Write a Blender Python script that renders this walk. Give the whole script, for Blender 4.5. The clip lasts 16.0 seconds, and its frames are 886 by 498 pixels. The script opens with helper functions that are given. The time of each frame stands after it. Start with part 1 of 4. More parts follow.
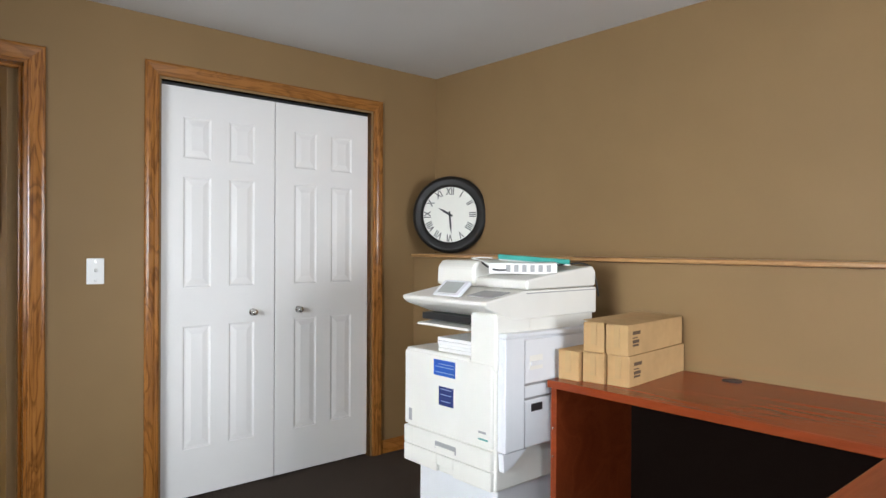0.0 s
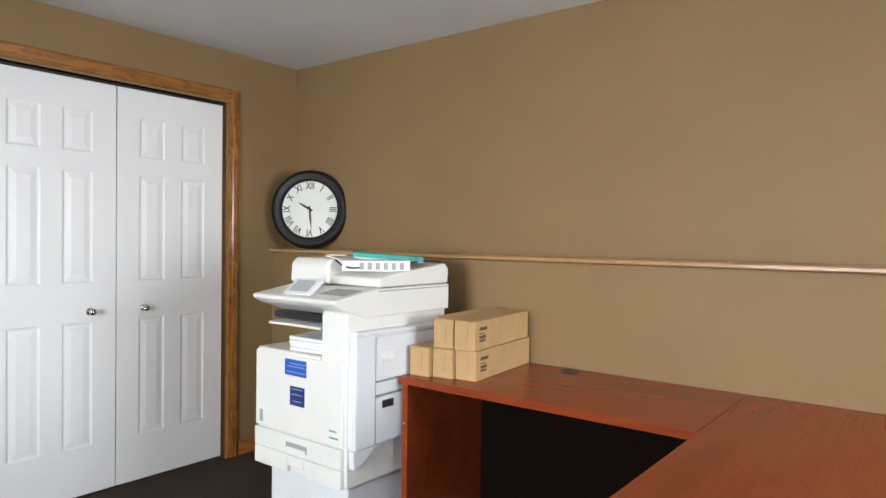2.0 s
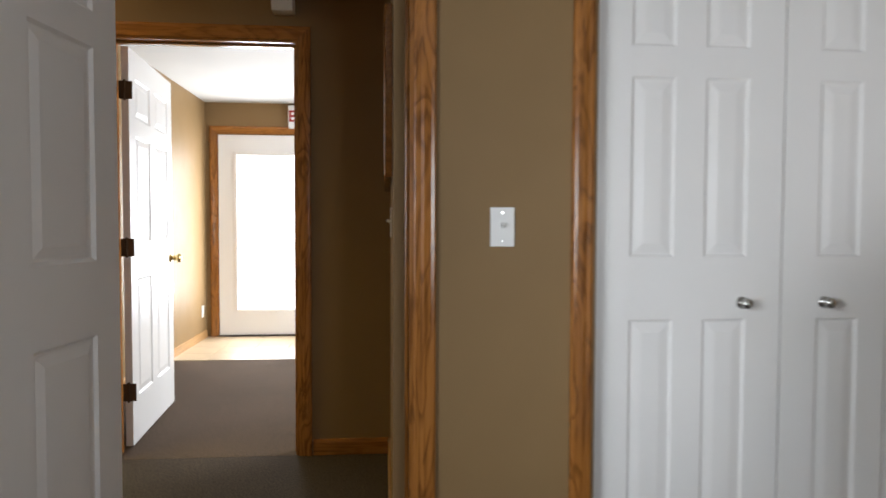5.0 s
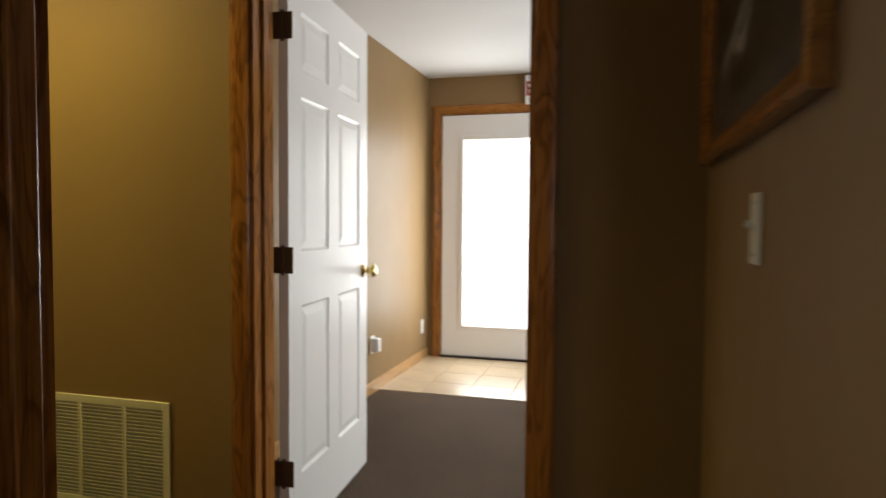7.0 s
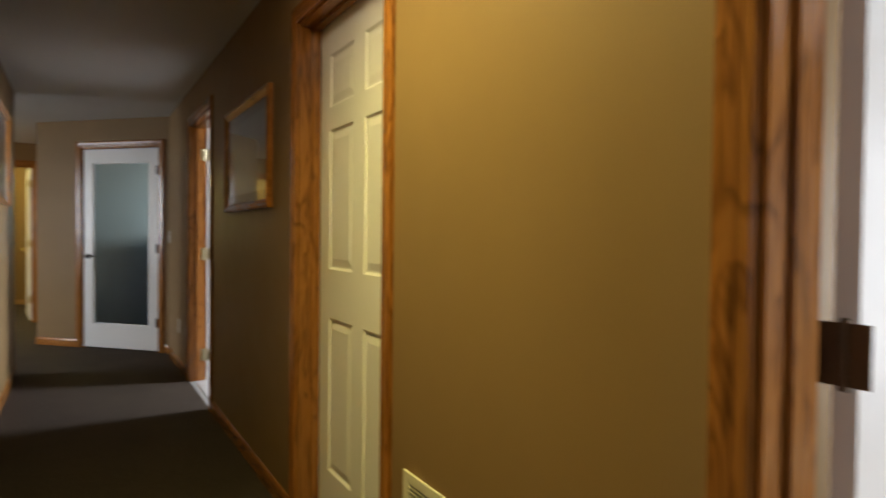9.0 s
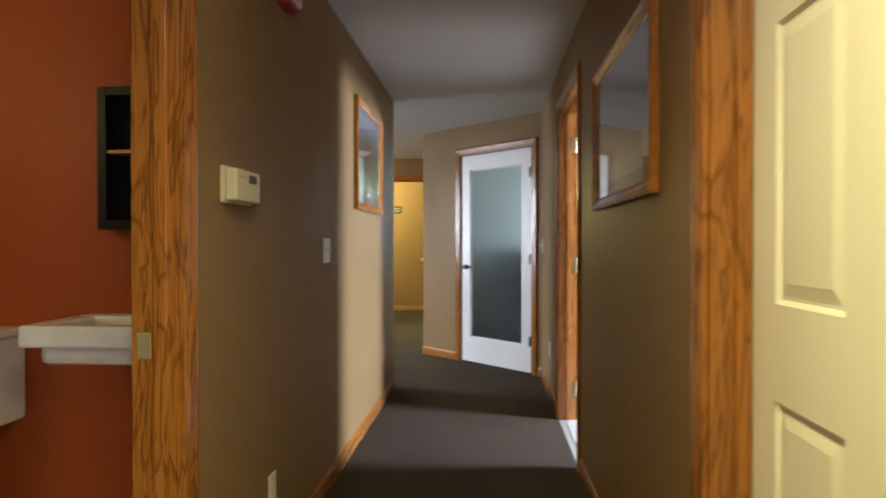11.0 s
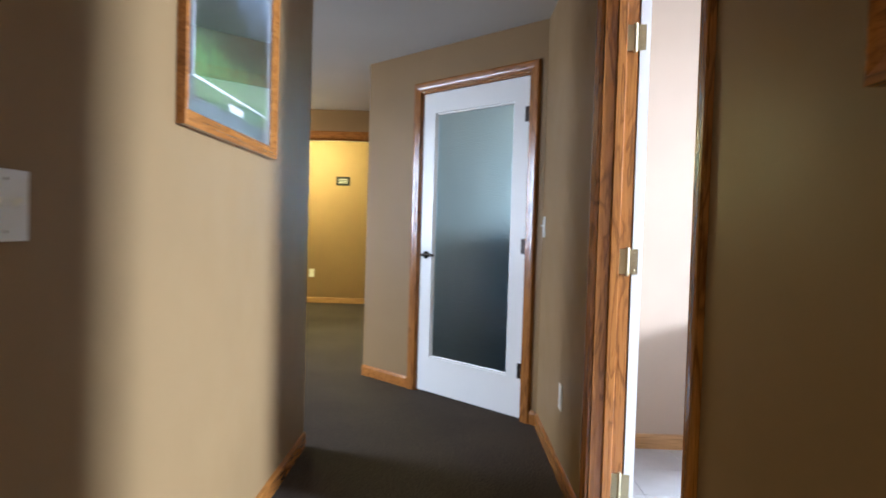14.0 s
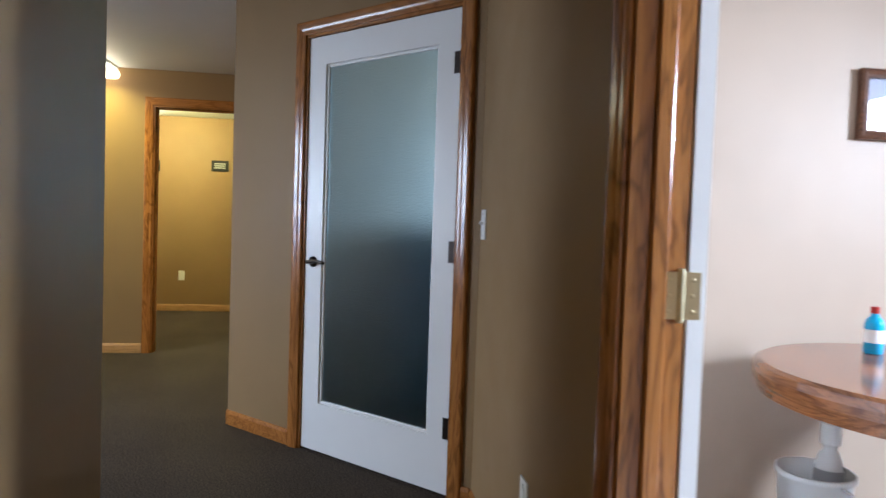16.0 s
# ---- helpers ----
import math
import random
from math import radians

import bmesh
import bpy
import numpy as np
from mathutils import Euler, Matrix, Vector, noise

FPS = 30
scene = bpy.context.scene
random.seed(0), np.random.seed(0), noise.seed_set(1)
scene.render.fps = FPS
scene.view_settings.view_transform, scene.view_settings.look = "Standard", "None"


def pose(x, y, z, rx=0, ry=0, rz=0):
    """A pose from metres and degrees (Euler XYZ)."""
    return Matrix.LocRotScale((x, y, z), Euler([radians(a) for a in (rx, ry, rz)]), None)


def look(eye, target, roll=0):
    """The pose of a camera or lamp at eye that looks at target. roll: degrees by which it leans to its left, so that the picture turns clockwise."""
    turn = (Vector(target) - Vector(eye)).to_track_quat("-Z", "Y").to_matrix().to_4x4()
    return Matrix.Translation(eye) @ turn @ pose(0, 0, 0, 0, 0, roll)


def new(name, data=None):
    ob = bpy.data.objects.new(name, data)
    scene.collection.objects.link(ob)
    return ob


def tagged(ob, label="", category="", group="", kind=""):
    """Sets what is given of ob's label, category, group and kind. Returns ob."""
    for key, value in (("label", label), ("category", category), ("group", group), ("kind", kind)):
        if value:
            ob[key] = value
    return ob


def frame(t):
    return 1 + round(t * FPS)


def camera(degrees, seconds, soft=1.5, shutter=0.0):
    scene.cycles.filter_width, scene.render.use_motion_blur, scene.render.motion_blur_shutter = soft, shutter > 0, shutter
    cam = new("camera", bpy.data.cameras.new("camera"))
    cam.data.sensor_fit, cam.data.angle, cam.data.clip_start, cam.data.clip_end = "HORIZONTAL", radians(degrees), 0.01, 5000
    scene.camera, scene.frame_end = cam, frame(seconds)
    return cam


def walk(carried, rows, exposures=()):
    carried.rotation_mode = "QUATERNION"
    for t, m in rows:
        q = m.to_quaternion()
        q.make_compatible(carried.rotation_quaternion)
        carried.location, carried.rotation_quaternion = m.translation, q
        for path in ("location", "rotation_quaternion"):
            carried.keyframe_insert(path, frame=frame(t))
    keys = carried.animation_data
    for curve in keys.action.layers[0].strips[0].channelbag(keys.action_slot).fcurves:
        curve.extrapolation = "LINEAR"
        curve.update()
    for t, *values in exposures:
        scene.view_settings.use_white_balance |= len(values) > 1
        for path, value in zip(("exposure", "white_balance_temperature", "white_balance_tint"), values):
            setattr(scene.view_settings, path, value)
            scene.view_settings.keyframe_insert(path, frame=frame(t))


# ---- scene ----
cam = camera(68.4, 16.0, 1.5, 0.5)
PATH = [
    (0, (-2.24, -3.232, 1.265), (-0.924, -1.726, 1.257), 0.3),
    (0.5, (-2.248, -3.219, 1.275), (-0.906, -1.736, 1.258), 0.2),
    (1, (-2.208, -3.228, 1.261), (-0.798, -1.809, 1.256), 0.2),
    (1.5, (-2.199, -3.264, 1.261), (-0.692, -1.949, 1.251), 0.5),
    (2, (-2.184, -3.306, 1.295), (-0.608, -2.075, 1.262), 0.7),
    (2.5, (-2.1, -3.183, 1.281), (-0.541, -1.93, 1.259), 0.7),
    (3, (-2.034, -2.974, 1.282), (-0.6, -1.58, 1.265), 0.6),
    (3.5, (-1.912, -2.738, 1.225), (-0.813, -1.067, 1.215), -0.1),
    (4, (-1.856, -2.562, 1.206), (-1.201, -0.673, 1.162), -0.4),
    (4.2, (-1.811, -2.449, 1.187), (-1.301, -0.516, 1.14), -0.1),
    (6.3, (-1.9, -0.918, 1.141), (-2.107, 1.069, 1.045), 0.2),
    (6.5, (-1.912, -0.777, 1.149), (-2.228, 1.196, 1.052), 0.5),
    (7, (-2.015, -0.471, 1.17), (-2.551, 1.454, 1.082), 0.4),
    (7.5, (-2.132, -0.165, 1.161), (-2.953, 1.658, 1.116), 0.7),
    (8, (-2.216, 0.138, 1.176), (-3.43, 1.727, 1.14), 1.6),
    (8.1, (-2.256, 0.207, 1.178), (-3.541, 1.74, 1.141), 1.7),
    (8.5, (-2.465, 0.438, 1.187), (-3.997, 1.723, 1.147), 1.6),
    (9, (-2.613, 0.578, 1.192), (-4.357, 1.555, 1.151), 0.6),
    (9.5, (-2.912, 0.726, 1.188), (-4.801, 1.38, 1.157), 0.3),
    (10, (-3.195, 0.804, 1.191), (-5.158, 1.188, 1.172), -0.2),
    (10.2, (-3.322, 0.824, 1.195), (-5.302, 1.111, 1.198), -0.3),
    (12.3, (-4.51, 0.922, 1.125), (-6.429, 0.38, 0.972), 0.0),
    (12.5, (-4.651, 0.902, 1.135), (-6.585, 0.412, 0.994), 0.4),
    (13, (-5.003, 0.867, 1.14), (-6.966, 0.495, 1.05), 1.0),
    (13.5, (-5.39, 0.879, 1.13), (-7.376, 0.65, 1.052), 1.5),
    (14, (-5.795, 0.83, 1.123), (-7.794, 0.81, 1.061), 1.7),
    (14.5, (-6.116, 0.763, 1.149), (-8.103, 0.986, 1.091), 1.7),
    (15, (-6.383, 0.765, 1.139), (-8.351, 1.119, 1.095), 1.9),
    (15.5, (-6.695, 0.827, 1.132), (-8.663, 1.18, 1.083), 2.1),
    (16, (-6.983, 0.847, 1.144), (-8.961, 1.13, 1.07), 1.9),
]
walk(cam, [(t, look(eye, target, roll)) for t, eye, target, roll in PATH],
     [(0, -0.1, 6700, 10), (3, -0.05, 6650, 10), (4, -0.3, 6600, 10), (6.3, -1.1, 7100, 10), (7, -1.4, 7200, 10), (8.5, -1.5, 7200, 10), (9, -0.8, 6700, 10), (9.5, -0.2, 6250, 10), (10.2, -0.05, 6250, 10),
      (12.3, 0.5, 5750, 10), (13.5, 0.5, 5650, 10), (14.5, 0.1, 5550, 10), (16, -0.25, 5550, 10)])

# ---- light ----
world = bpy.data.worlds.new("world")
scene.world = world
world.use_nodes = True
wn = world.node_tree
sky = wn.nodes.new("ShaderNodeTexSky")
sky.sky_type, sky.sun_disc, sky.sun_elevation, sky.sun_rotation = "NISHITA", False, radians(40), radians(200)
wn.links.new(sky.outputs[0], wn.nodes["Background"].inputs[0])
wn.nodes["Background"].inputs[1].default_value = 0.12


def area_lamp(name, m, w, h, watts, colour):
    d = bpy.data.lights.new(name, "AREA")
    d.shape, d.size, d.size_y, d.energy, d.color = "RECTANGLE", w, h, watts, colour
    ob = new(name, d)
    ob.matrix_world = m
    return ob


def point_lamp(name, place, watts, colour, radius=0.06):
    d = bpy.data.lights.new(name, "POINT")
    d.energy, d.color, d.shadow_soft_size = watts, colour, radius
    ob = new(name, d)
    ob.location = place
    return ob


DAY, WARM = (0.83, 0.905, 1.0), (1.0, 0.88, 0.25)
area_lamp("window_light_office", look((-0.35, -4.96, 1.35), (-0.5, 0, 0.5)), 1.2, 1.1, 54, DAY).data.spread = radians(140)
area_lamp("window_light_office_side", look((-3.96, -2.35, 1.4), (0, -1.5, 0.4)), 1.4, 1.1, 80, DAY).data.spread = radians(120)
area_lamp("window_light_entry", look((-3.05, 4.84, 1.1), (-3.05, 0, 1.0)), 0.6, 1.5, 98, DAY)
area_lamp("window_light_entry_side", look((-0.66, 3.2, 1.1), (-5, 3.2, 0.9)), 1.4, 1.0, 135, DAY)
area_lamp("window_light_break_room", look((-7.35, 4.64, 1.86), (-7.75, 0, -0.3)), 0.7, 0.6, 185, (0.82, 0.90, 1.0)).data.spread = radians(115)
area_lamp("window_light_far_passage", look((-9.95, -3.04, 1.5), (-9.95, 0, -0.3)), 1.2, 1.2, 66, DAY).data.spread = radians(130)
area_lamp("hall_tube", look((-4.0, 0.90, 2.222), (-4.0, 0.90, 0), 90), 0.2, 1.1, 27, WARM).data.spread = radians(138)
area_lamp("far_hall_tube", look((-12.0, -1.15, 2.222), (-12.0, -1.15, 0), 90), 0.2, 1.1, 30, WARM).data.spread = radians(160)
point_lamp("far_room_bulb", (-14.2, -1.2, 2.15), 125, (1.0, 0.86, 0.30))
point_lamp("bathroom_bulb", (-5.4, -1.8, 2.0), 8, WARM)


# ---- materials ----
def material(name, rough=0.6, metal=0.0, spec=0.4):
    m = bpy.data.materials.new(name)
    m.use_nodes = True
    b = m.node_tree.nodes["Principled BSDF"]
    b.inputs["Roughness"].default_value, b.inputs["Metallic"].default_value = rough, metal
    b.inputs["Specular IOR Level"].default_value = spec
    return m, m.node_tree, b


def coords(nt, scale=(1, 1, 1)):
    g, mp = nt.nodes.new("ShaderNodeTexCoord"), nt.nodes.new("ShaderNodeMapping")
    mp.inputs["Scale"].default_value = scale
    nt.links.new(g.outputs["Object"], mp.inputs[0])
    return mp.outputs[0]


def noise_node(nt, vec, scale, detail=4.0, rough=0.55, warp=0.0):
    n = nt.nodes.new("ShaderNodeTexNoise")
    n.inputs["Scale"].default_value, n.inputs["Detail"].default_value = scale, detail
    n.inputs["Roughness"].default_value, n.inputs["Distortion"].default_value = rough, warp
    nt.links.new(vec, n.inputs["Vector"])
    return n.outputs["Fac"]


def ramp(nt, fac, stops):
    r = nt.nodes.new("ShaderNodeValToRGB")
    while len(r.color_ramp.elements) < len(stops):
        r.color_ramp.elements.new(0.5)
    for e, (p, c) in zip(r.color_ramp.elements, stops):
        e.position, e.color = p, (*c, 1)
    nt.links.new(fac, r.inputs[0])
    return r.outputs[0]


def mixed(nt, a, b, fac, mode="MIX"):
    x = nt.nodes.new("ShaderNodeMix")
    x.data_type, x.blend_type = "RGBA", mode
    nt.links.new(a, x.inputs[6])
    nt.links.new(b, x.inputs[7])
    if isinstance(fac, float):
        x.inputs[0].default_value = fac
    else:
        nt.links.new(fac, x.inputs[0])
    return x.outputs[2]


def bump(nt, b, height, strength, distance):
    n = nt.nodes.new("ShaderNodeBump")
    n.inputs["Strength"].default_value, n.inputs["Distance"].default_value = strength, distance
    nt.links.new(height, n.inputs["Height"])
    nt.links.new(n.outputs[0], b.inputs["Normal"])


def painted(name, colour, rough=0.55, spread=0.06, grain=260, relief=0.12, spec=0.4):
    """Paint: a slow drift of tone, roller stipple and a few scuffs in the gloss."""
    m, nt, b = material(name, rough, spec=spec)
    v = coords(nt)
    slow, fine = noise_node(nt, v, 1.3, 3), noise_node(nt, v, grain, 2)
    lo, hi = tuple(c * (1 - spread) for c in colour), tuple(min(1, c * (1 + spread)) for c in colour)
    nt.links.new(ramp(nt, slow, [(0.3, lo), (0.7, hi)]), b.inputs["Base Color"])
    bump(nt, b, fine, relief, 0.002)
    r = nt.nodes.new("ShaderNodeMapRange")
    r.inputs[3].default_value, r.inputs[4].default_value = rough - 0.08, rough + 0.1
    nt.links.new(noise_node(nt, v, 6, 4), r.inputs[0])
    nt.links.new(r.outputs[0], b.inputs["Roughness"])
    return m


def wooden(name, dark, light, rough=0.35, axis="z", fine=1.0, rings=7.0, figured=0.75, spec=0.5):
    """Grain drawn out along one axis, with cathedral figure and pores."""
    m, nt, b = material(name, rough, spec=spec)
    long = {"x": (1.5, 9, 9), "y": (9, 1.5, 9), "z": (9, 9, 1.5)}[axis]
    pore = {"x": (4, 160, 160), "y": (160, 4, 160), "z": (160, 160, 4)}[axis]
    figure = noise_node(nt, coords(nt, tuple(c * fine for c in long)), 1.3, 3, 0.5, 1.0)
    pores = noise_node(nt, coords(nt, pore), 1.0, 3, 0.6)
    info = nt.nodes.new("ShaderNodeObjectInfo")
    mid = tuple((p + q) / 2 for p, q in zip(dark, light))
    base = ramp(nt, figure, [(0.30, dark), (0.42, mid), (0.5, light), (0.58, mid), (0.72, light)])
    if rings:
        times, part_of = nt.nodes.new("ShaderNodeMath"), nt.nodes.new("ShaderNodeMath")
        times.operation, part_of.operation = "MULTIPLY", "FRACT"
        times.inputs[1].default_value = rings
        nt.links.new(figure, times.inputs[0])
        nt.links.new(times.outputs[0], part_of.inputs[0])
        early = ramp(nt, part_of.outputs[0], [(0.0, (0.42, 0.36, 0.30)), (0.16, (0.62, 0.56, 0.5)), (0.36, (1, 1, 1)), (0.86, (1.06, 1.05, 1.0)), (1.0, (0.5, 0.44, 0.38))])
        base = mixed(nt, mixed(nt, base, ramp(nt, figure, [(0.3, light), (0.7, light)]), 0.6), early, figured, "MULTIPLY")
    pore_tone = ramp(nt, pores, [(0.36, (0.45, 0.4, 0.35)), (0.5, (1, 1, 1))])
    tone = ramp(nt, info.outputs["Random"], [(0, (0.9, 0.9, 0.9)), (1, (1.08, 1.05, 1.0))])
    c = mixed(nt, mixed(nt, base, pore_tone, 0.6 if rings else 0.18, "MULTIPLY"), tone, 1.0, "MULTIPLY")
    nt.links.new(c, b.inputs["Base Color"])
    bump(nt, b, pores, 0.12 if rings else 0.02, 0.001)
    return m


def carpet(name, colour):
    m, nt, b = material(name, 0.95, spec=0.1)
    v = coords(nt)
    tuft, slow = noise_node(nt, v, 125, 3, 0.75), noise_node(nt, v, 1.6, 4)
    a = ramp(nt, tuft, [(0.36, tuple(c * 0.35 for c in colour)), (0.64, tuple(c * 1.8 for c in colour))])
    s = ramp(nt, slow, [(0.3, (0.82, 0.82, 0.82)), (0.7, (1.1, 1.1, 1.1))])
    nt.links.new(mixed(nt, a, s, 1.0, "MULTIPLY"), b.inputs["Base Color"])
    bump(nt, b, tuft, 0.7, 0.006)
    return m


def plain(name, colour, rough=0.5, metal=0.0, spread=0.05, scale=9.0, spec=0.4):
    m, nt, b = material(name, rough, metal, spec)
    v = coords(nt)
    lo, hi = tuple(c * (1 - spread) for c in colour), tuple(min(1, c * (1 + spread)) for c in colour)
    nt.links.new(ramp(nt, noise_node(nt, v, scale, 5), [(0.3, lo), (0.7, hi)]), b.inputs["Base Color"])
    bump(nt, b, noise_node(nt, v, scale * 40, 2), 0.05, 0.001)
    return m


def glowing(name, colour, strength):
    m, nt, b = material(name, 0.4)
    b.inputs["Base Color"].default_value = (0.9, 0.9, 0.88, 1)
    b.inputs["Emission Color"].default_value, b.inputs["Emission Strength"].default_value = (*colour, 1), strength
    return m


def glassy(name, rough=0.0, tint=(1, 1, 1), ior=1.45):
    m, nt, b = material(name, rough)
    b.inputs["Base Color"].default_value = (*tint, 1)
    b.inputs["Transmission Weight"].default_value, b.inputs["IOR"].default_value = 1.0, ior
    return m


TAN = painted("tan_wall_paint", (0.250, 0.158, 0.073), 0.5, spec=0.16)
RUST = painted("rust_wall_paint", (0.34, 0.075, 0.02), 0.5, spec=0.16)
BEIGE = painted("pale_wall_paint", (0.44, 0.335, 0.25), 0.5)
CEILING = painted("ceiling_paint", (0.60, 0.595, 0.58), 0.8, 0.03, 60, 0.35)
WHITE = painted("white_door_paint", (0.83, 0.82, 0.80), 0.33, 0.02, 180, 0.06)
OAK = wooden("stained_oak", (0.17, 0.058, 0.014), (0.37, 0.150, 0.034), 0.2, "z", figured=0.72)
OAK_FLAT = wooden("stained_oak_flat", (0.17, 0.058, 0.014), (0.37, 0.150, 0.034), 0.2, "x", figured=0.35)
OAK_DEEP = wooden("stained_oak_length", (0.36, 0.19, 0.075), (0.50, 0.285, 0.12), 0.28, "y", figured=0.2)
CHERRY = wooden("cherry_laminate", (0.195, 0.034, 0.010), (0.245, 0.047, 0.014), 0.24, "y", 0.5, 0, spec=0.22)
CHERRY_X = wooden("cherry_laminate_return", (0.205, 0.036, 0.011), (0.245, 0.047, 0.014), 0.26, "x", 0.5, 0, spec=0.22)
CARPET = carpet("dark_carpet", (0.054, 0.041, 0.033))
CARPET_B = carpet("brown_carpet", (0.088, 0.060, 0.041))
TILE = plain("beige_floor_tile", (0.52, 0.40, 0.26), 0.3, spread=0.12, scale=5)
LINO = plain("pale_vinyl_floor", (0.48, 0.47, 0.47), 0.35, spread=0.08, scale=6)
PLASTIC = plain("off_white_plastic", (0.76, 0.745, 0.69), 0.42, spread=0.02)
# Off-white copy with the daylight on the copier's side put into its tint.
PLASTIC_COOL = plain("daylight_tinted_plastic", (0.70, 0.71, 0.73), 0.4, spread=0.02)
GREY = plain("grey_plastic", (0.32, 0.32, 0.32), 0.45)
DARK = plain("dark_plastic", (0.02, 0.02, 0.022), 0.4)
BLACK = plain("black_wood_lacquer", (0.009, 0.008, 0.007), 0.42, spec=0.22)
# Near-black: the kneehole's shade is put into the board colour.
SHADOWED = plain("shaded_desk_board", (0.006, 0.003, 0.002), 0.85, spec=0.05)
PAPER = plain("paper", (0.8, 0.8, 0.78), 0.7, spread=0.02)
CREAM = plain("clock_face_enamel", (0.72, 0.71, 0.64), 0.4, spread=0.03)
BLUE = plain("blue_sticker", (0.02, 0.10, 0.42), 0.35)
NAVY = plain("navy_sticker", (0.015, 0.03, 0.14), 0.35)
STICKER_INK = plain("sticker_print", (0.34, 0.42, 0.58), 0.4)
TEAL = plain("teal_folder", (0.03, 0.30, 0.25), 0.5)
CARD = plain("corrugated_cardboard", (0.46, 0.29, 0.13), 0.8, spread=0.08, scale=14)
TAPE = plain("packing_tape", (0.42, 0.27, 0.12), 0.3)
INK = plain("printed_ink", (0.10, 0.06, 0.035), 0.8)
BRASS = plain("polished_brass", (0.75, 0.58, 0.25), 0.22, 1.0, spec=0.5)
HINGE = plain("pale_brass_hinge", (0.62, 0.56, 0.36), 0.35, 0.7)
NICKEL = plain("brushed_nickel", (0.6, 0.6, 0.58), 0.25, 1.0)
HINGE_DARK = plain("tarnished_brass_hinge", (0.11, 0.07, 0.04), 0.45, 0.6)
BRONZE = plain("dark_bronze", (0.03, 0.022, 0.018), 0.35, 0.8)
PLATE = plain("white_switch_plate", (0.76, 0.76, 0.74), 0.35, spread=0.01)
THERMO = plain("aged_ivory_plastic", (0.69, 0.66, 0.53), 0.42, spread=0.03)
RED = plain("red_alarm_plastic", (0.35, 0.02, 0.015), 0.35)
PORCELAIN = plain("white_porcelain", (0.8, 0.78, 0.74), 0.12)
GLASS = glassy("clear_glass")
PICTURE_GLASS = glassy("picture_glass", 0.02, ior=1.42)
SHADE = glowing("lit_glass_shade", (1.0, 0.84, 0.55), 9.0)
OUTSIDE = glowing("bright_outdoors", (0.93, 0.97, 1.0), 6.0)


# ---- builders ----
def part(name, bm, mat, parent=None, label="", smooth=False):
    me = bpy.data.meshes.new(name)
    bmesh.ops.recalc_face_normals(bm, faces=bm.faces)
    bm.to_mesh(me)
    bm.free()
    me.materials.append(mat)
    if smooth:
        me.shade_smooth()
    ob = new(name, me)
    if parent:
        ob.parent = parent
    if label:
        ob["label"] = label
    return ob


def thing(name, m, label, category, group="", kind=""):
    ob = new(name)
    ob.empty_display_size = 0.05
    ob.matrix_world = m
    return tagged(ob, label, category, group, kind)


def box(x0, x1, y0, y1, z0, z1, bevel=0.0, bm=None, segs=2):
    b = bmesh.new()
    bmesh.ops.create_cube(b, size=1.0)
    for v in b.verts:
        v.co = (x0 + (v.co.x + 0.5) * (x1 - x0), y0 + (v.co.y + 0.5) * (y1 - y0), z0 + (v.co.z + 0.5) * (z1 - z0))
    if bevel:
        bmesh.ops.bevel(b, geom=b.edges[:], offset=bevel, segments=segs, affect="EDGES", profile=0.5)
    return join(bm, b) if bm else b


def join(bm, b):
    me = bpy.data.meshes.new("joined")
    b.to_mesh(me)
    b.free()
    bm.from_mesh(me)
    bpy.data.meshes.remove(me)
    return bm


def lathe(profile, n=32, cap=True):
    """A turned body about z from (radius, height) pairs."""
    bm, rings = bmesh.new(), []
    for r, z in profile:
        rings.append([bm.verts.new((r * math.cos(2 * math.pi * k / n), r * math.sin(2 * math.pi * k / n), z)) for k in range(n)])
    for a, b in zip(rings, rings[1:]):
        for k in range(n):
            bm.faces.new((a[k], a[(k + 1) % n], b[(k + 1) % n], b[k]))
    if cap:
        for ring in (rings[0], rings[-1]):
            bm.faces.new(ring)
    return bm


def moved(bm, m):
    bmesh.ops.transform(bm, matrix=m, verts=bm.verts)
    return bm


def prism(points, y0, y1, bevel=0.0):
    """A body of that outline in x and z, from y0 to y1."""
    bm = bmesh.new()
    a, b = [bm.verts.new((x, y0, z)) for x, z in points], [bm.verts.new((x, y1, z)) for x, z in points]
    bm.faces.new(a), bm.faces.new(b[::-1])
    for k in range(len(points)):
        bm.faces.new((a[k], b[k], b[(k + 1) % len(points)], a[(k + 1) % len(points)]))
    bmesh.ops.recalc_face_normals(bm, faces=bm.faces)
    if bevel:
        bmesh.ops.bevel(bm, geom=bm.edges[:], offset=bevel, segments=2, affect="EDGES", profile=0.5)
    return bm


def tube(points, r, n=10):
    cu = bpy.data.curves.new("tube", "CURVE")
    cu.dimensions, cu.bevel_depth, cu.bevel_resolution, cu.use_fill_caps = "3D", r, n // 4, True
    sp = cu.splines.new("NURBS")
    sp.points.add(len(points) - 1)
    for q, p in zip(sp.points, points):
        q.co = (*p, 1)
    sp.use_endpoint_u, sp.order_u = True, 3
    ob = bpy.data.objects.new("tube", cu)
    me = bpy.data.meshes.new_from_object(ob)
    bm = bmesh.new()
    bm.from_mesh(me)
    bpy.data.objects.remove(ob), bpy.data.curves.remove(cu), bpy.data.meshes.remove(me)
    return bm


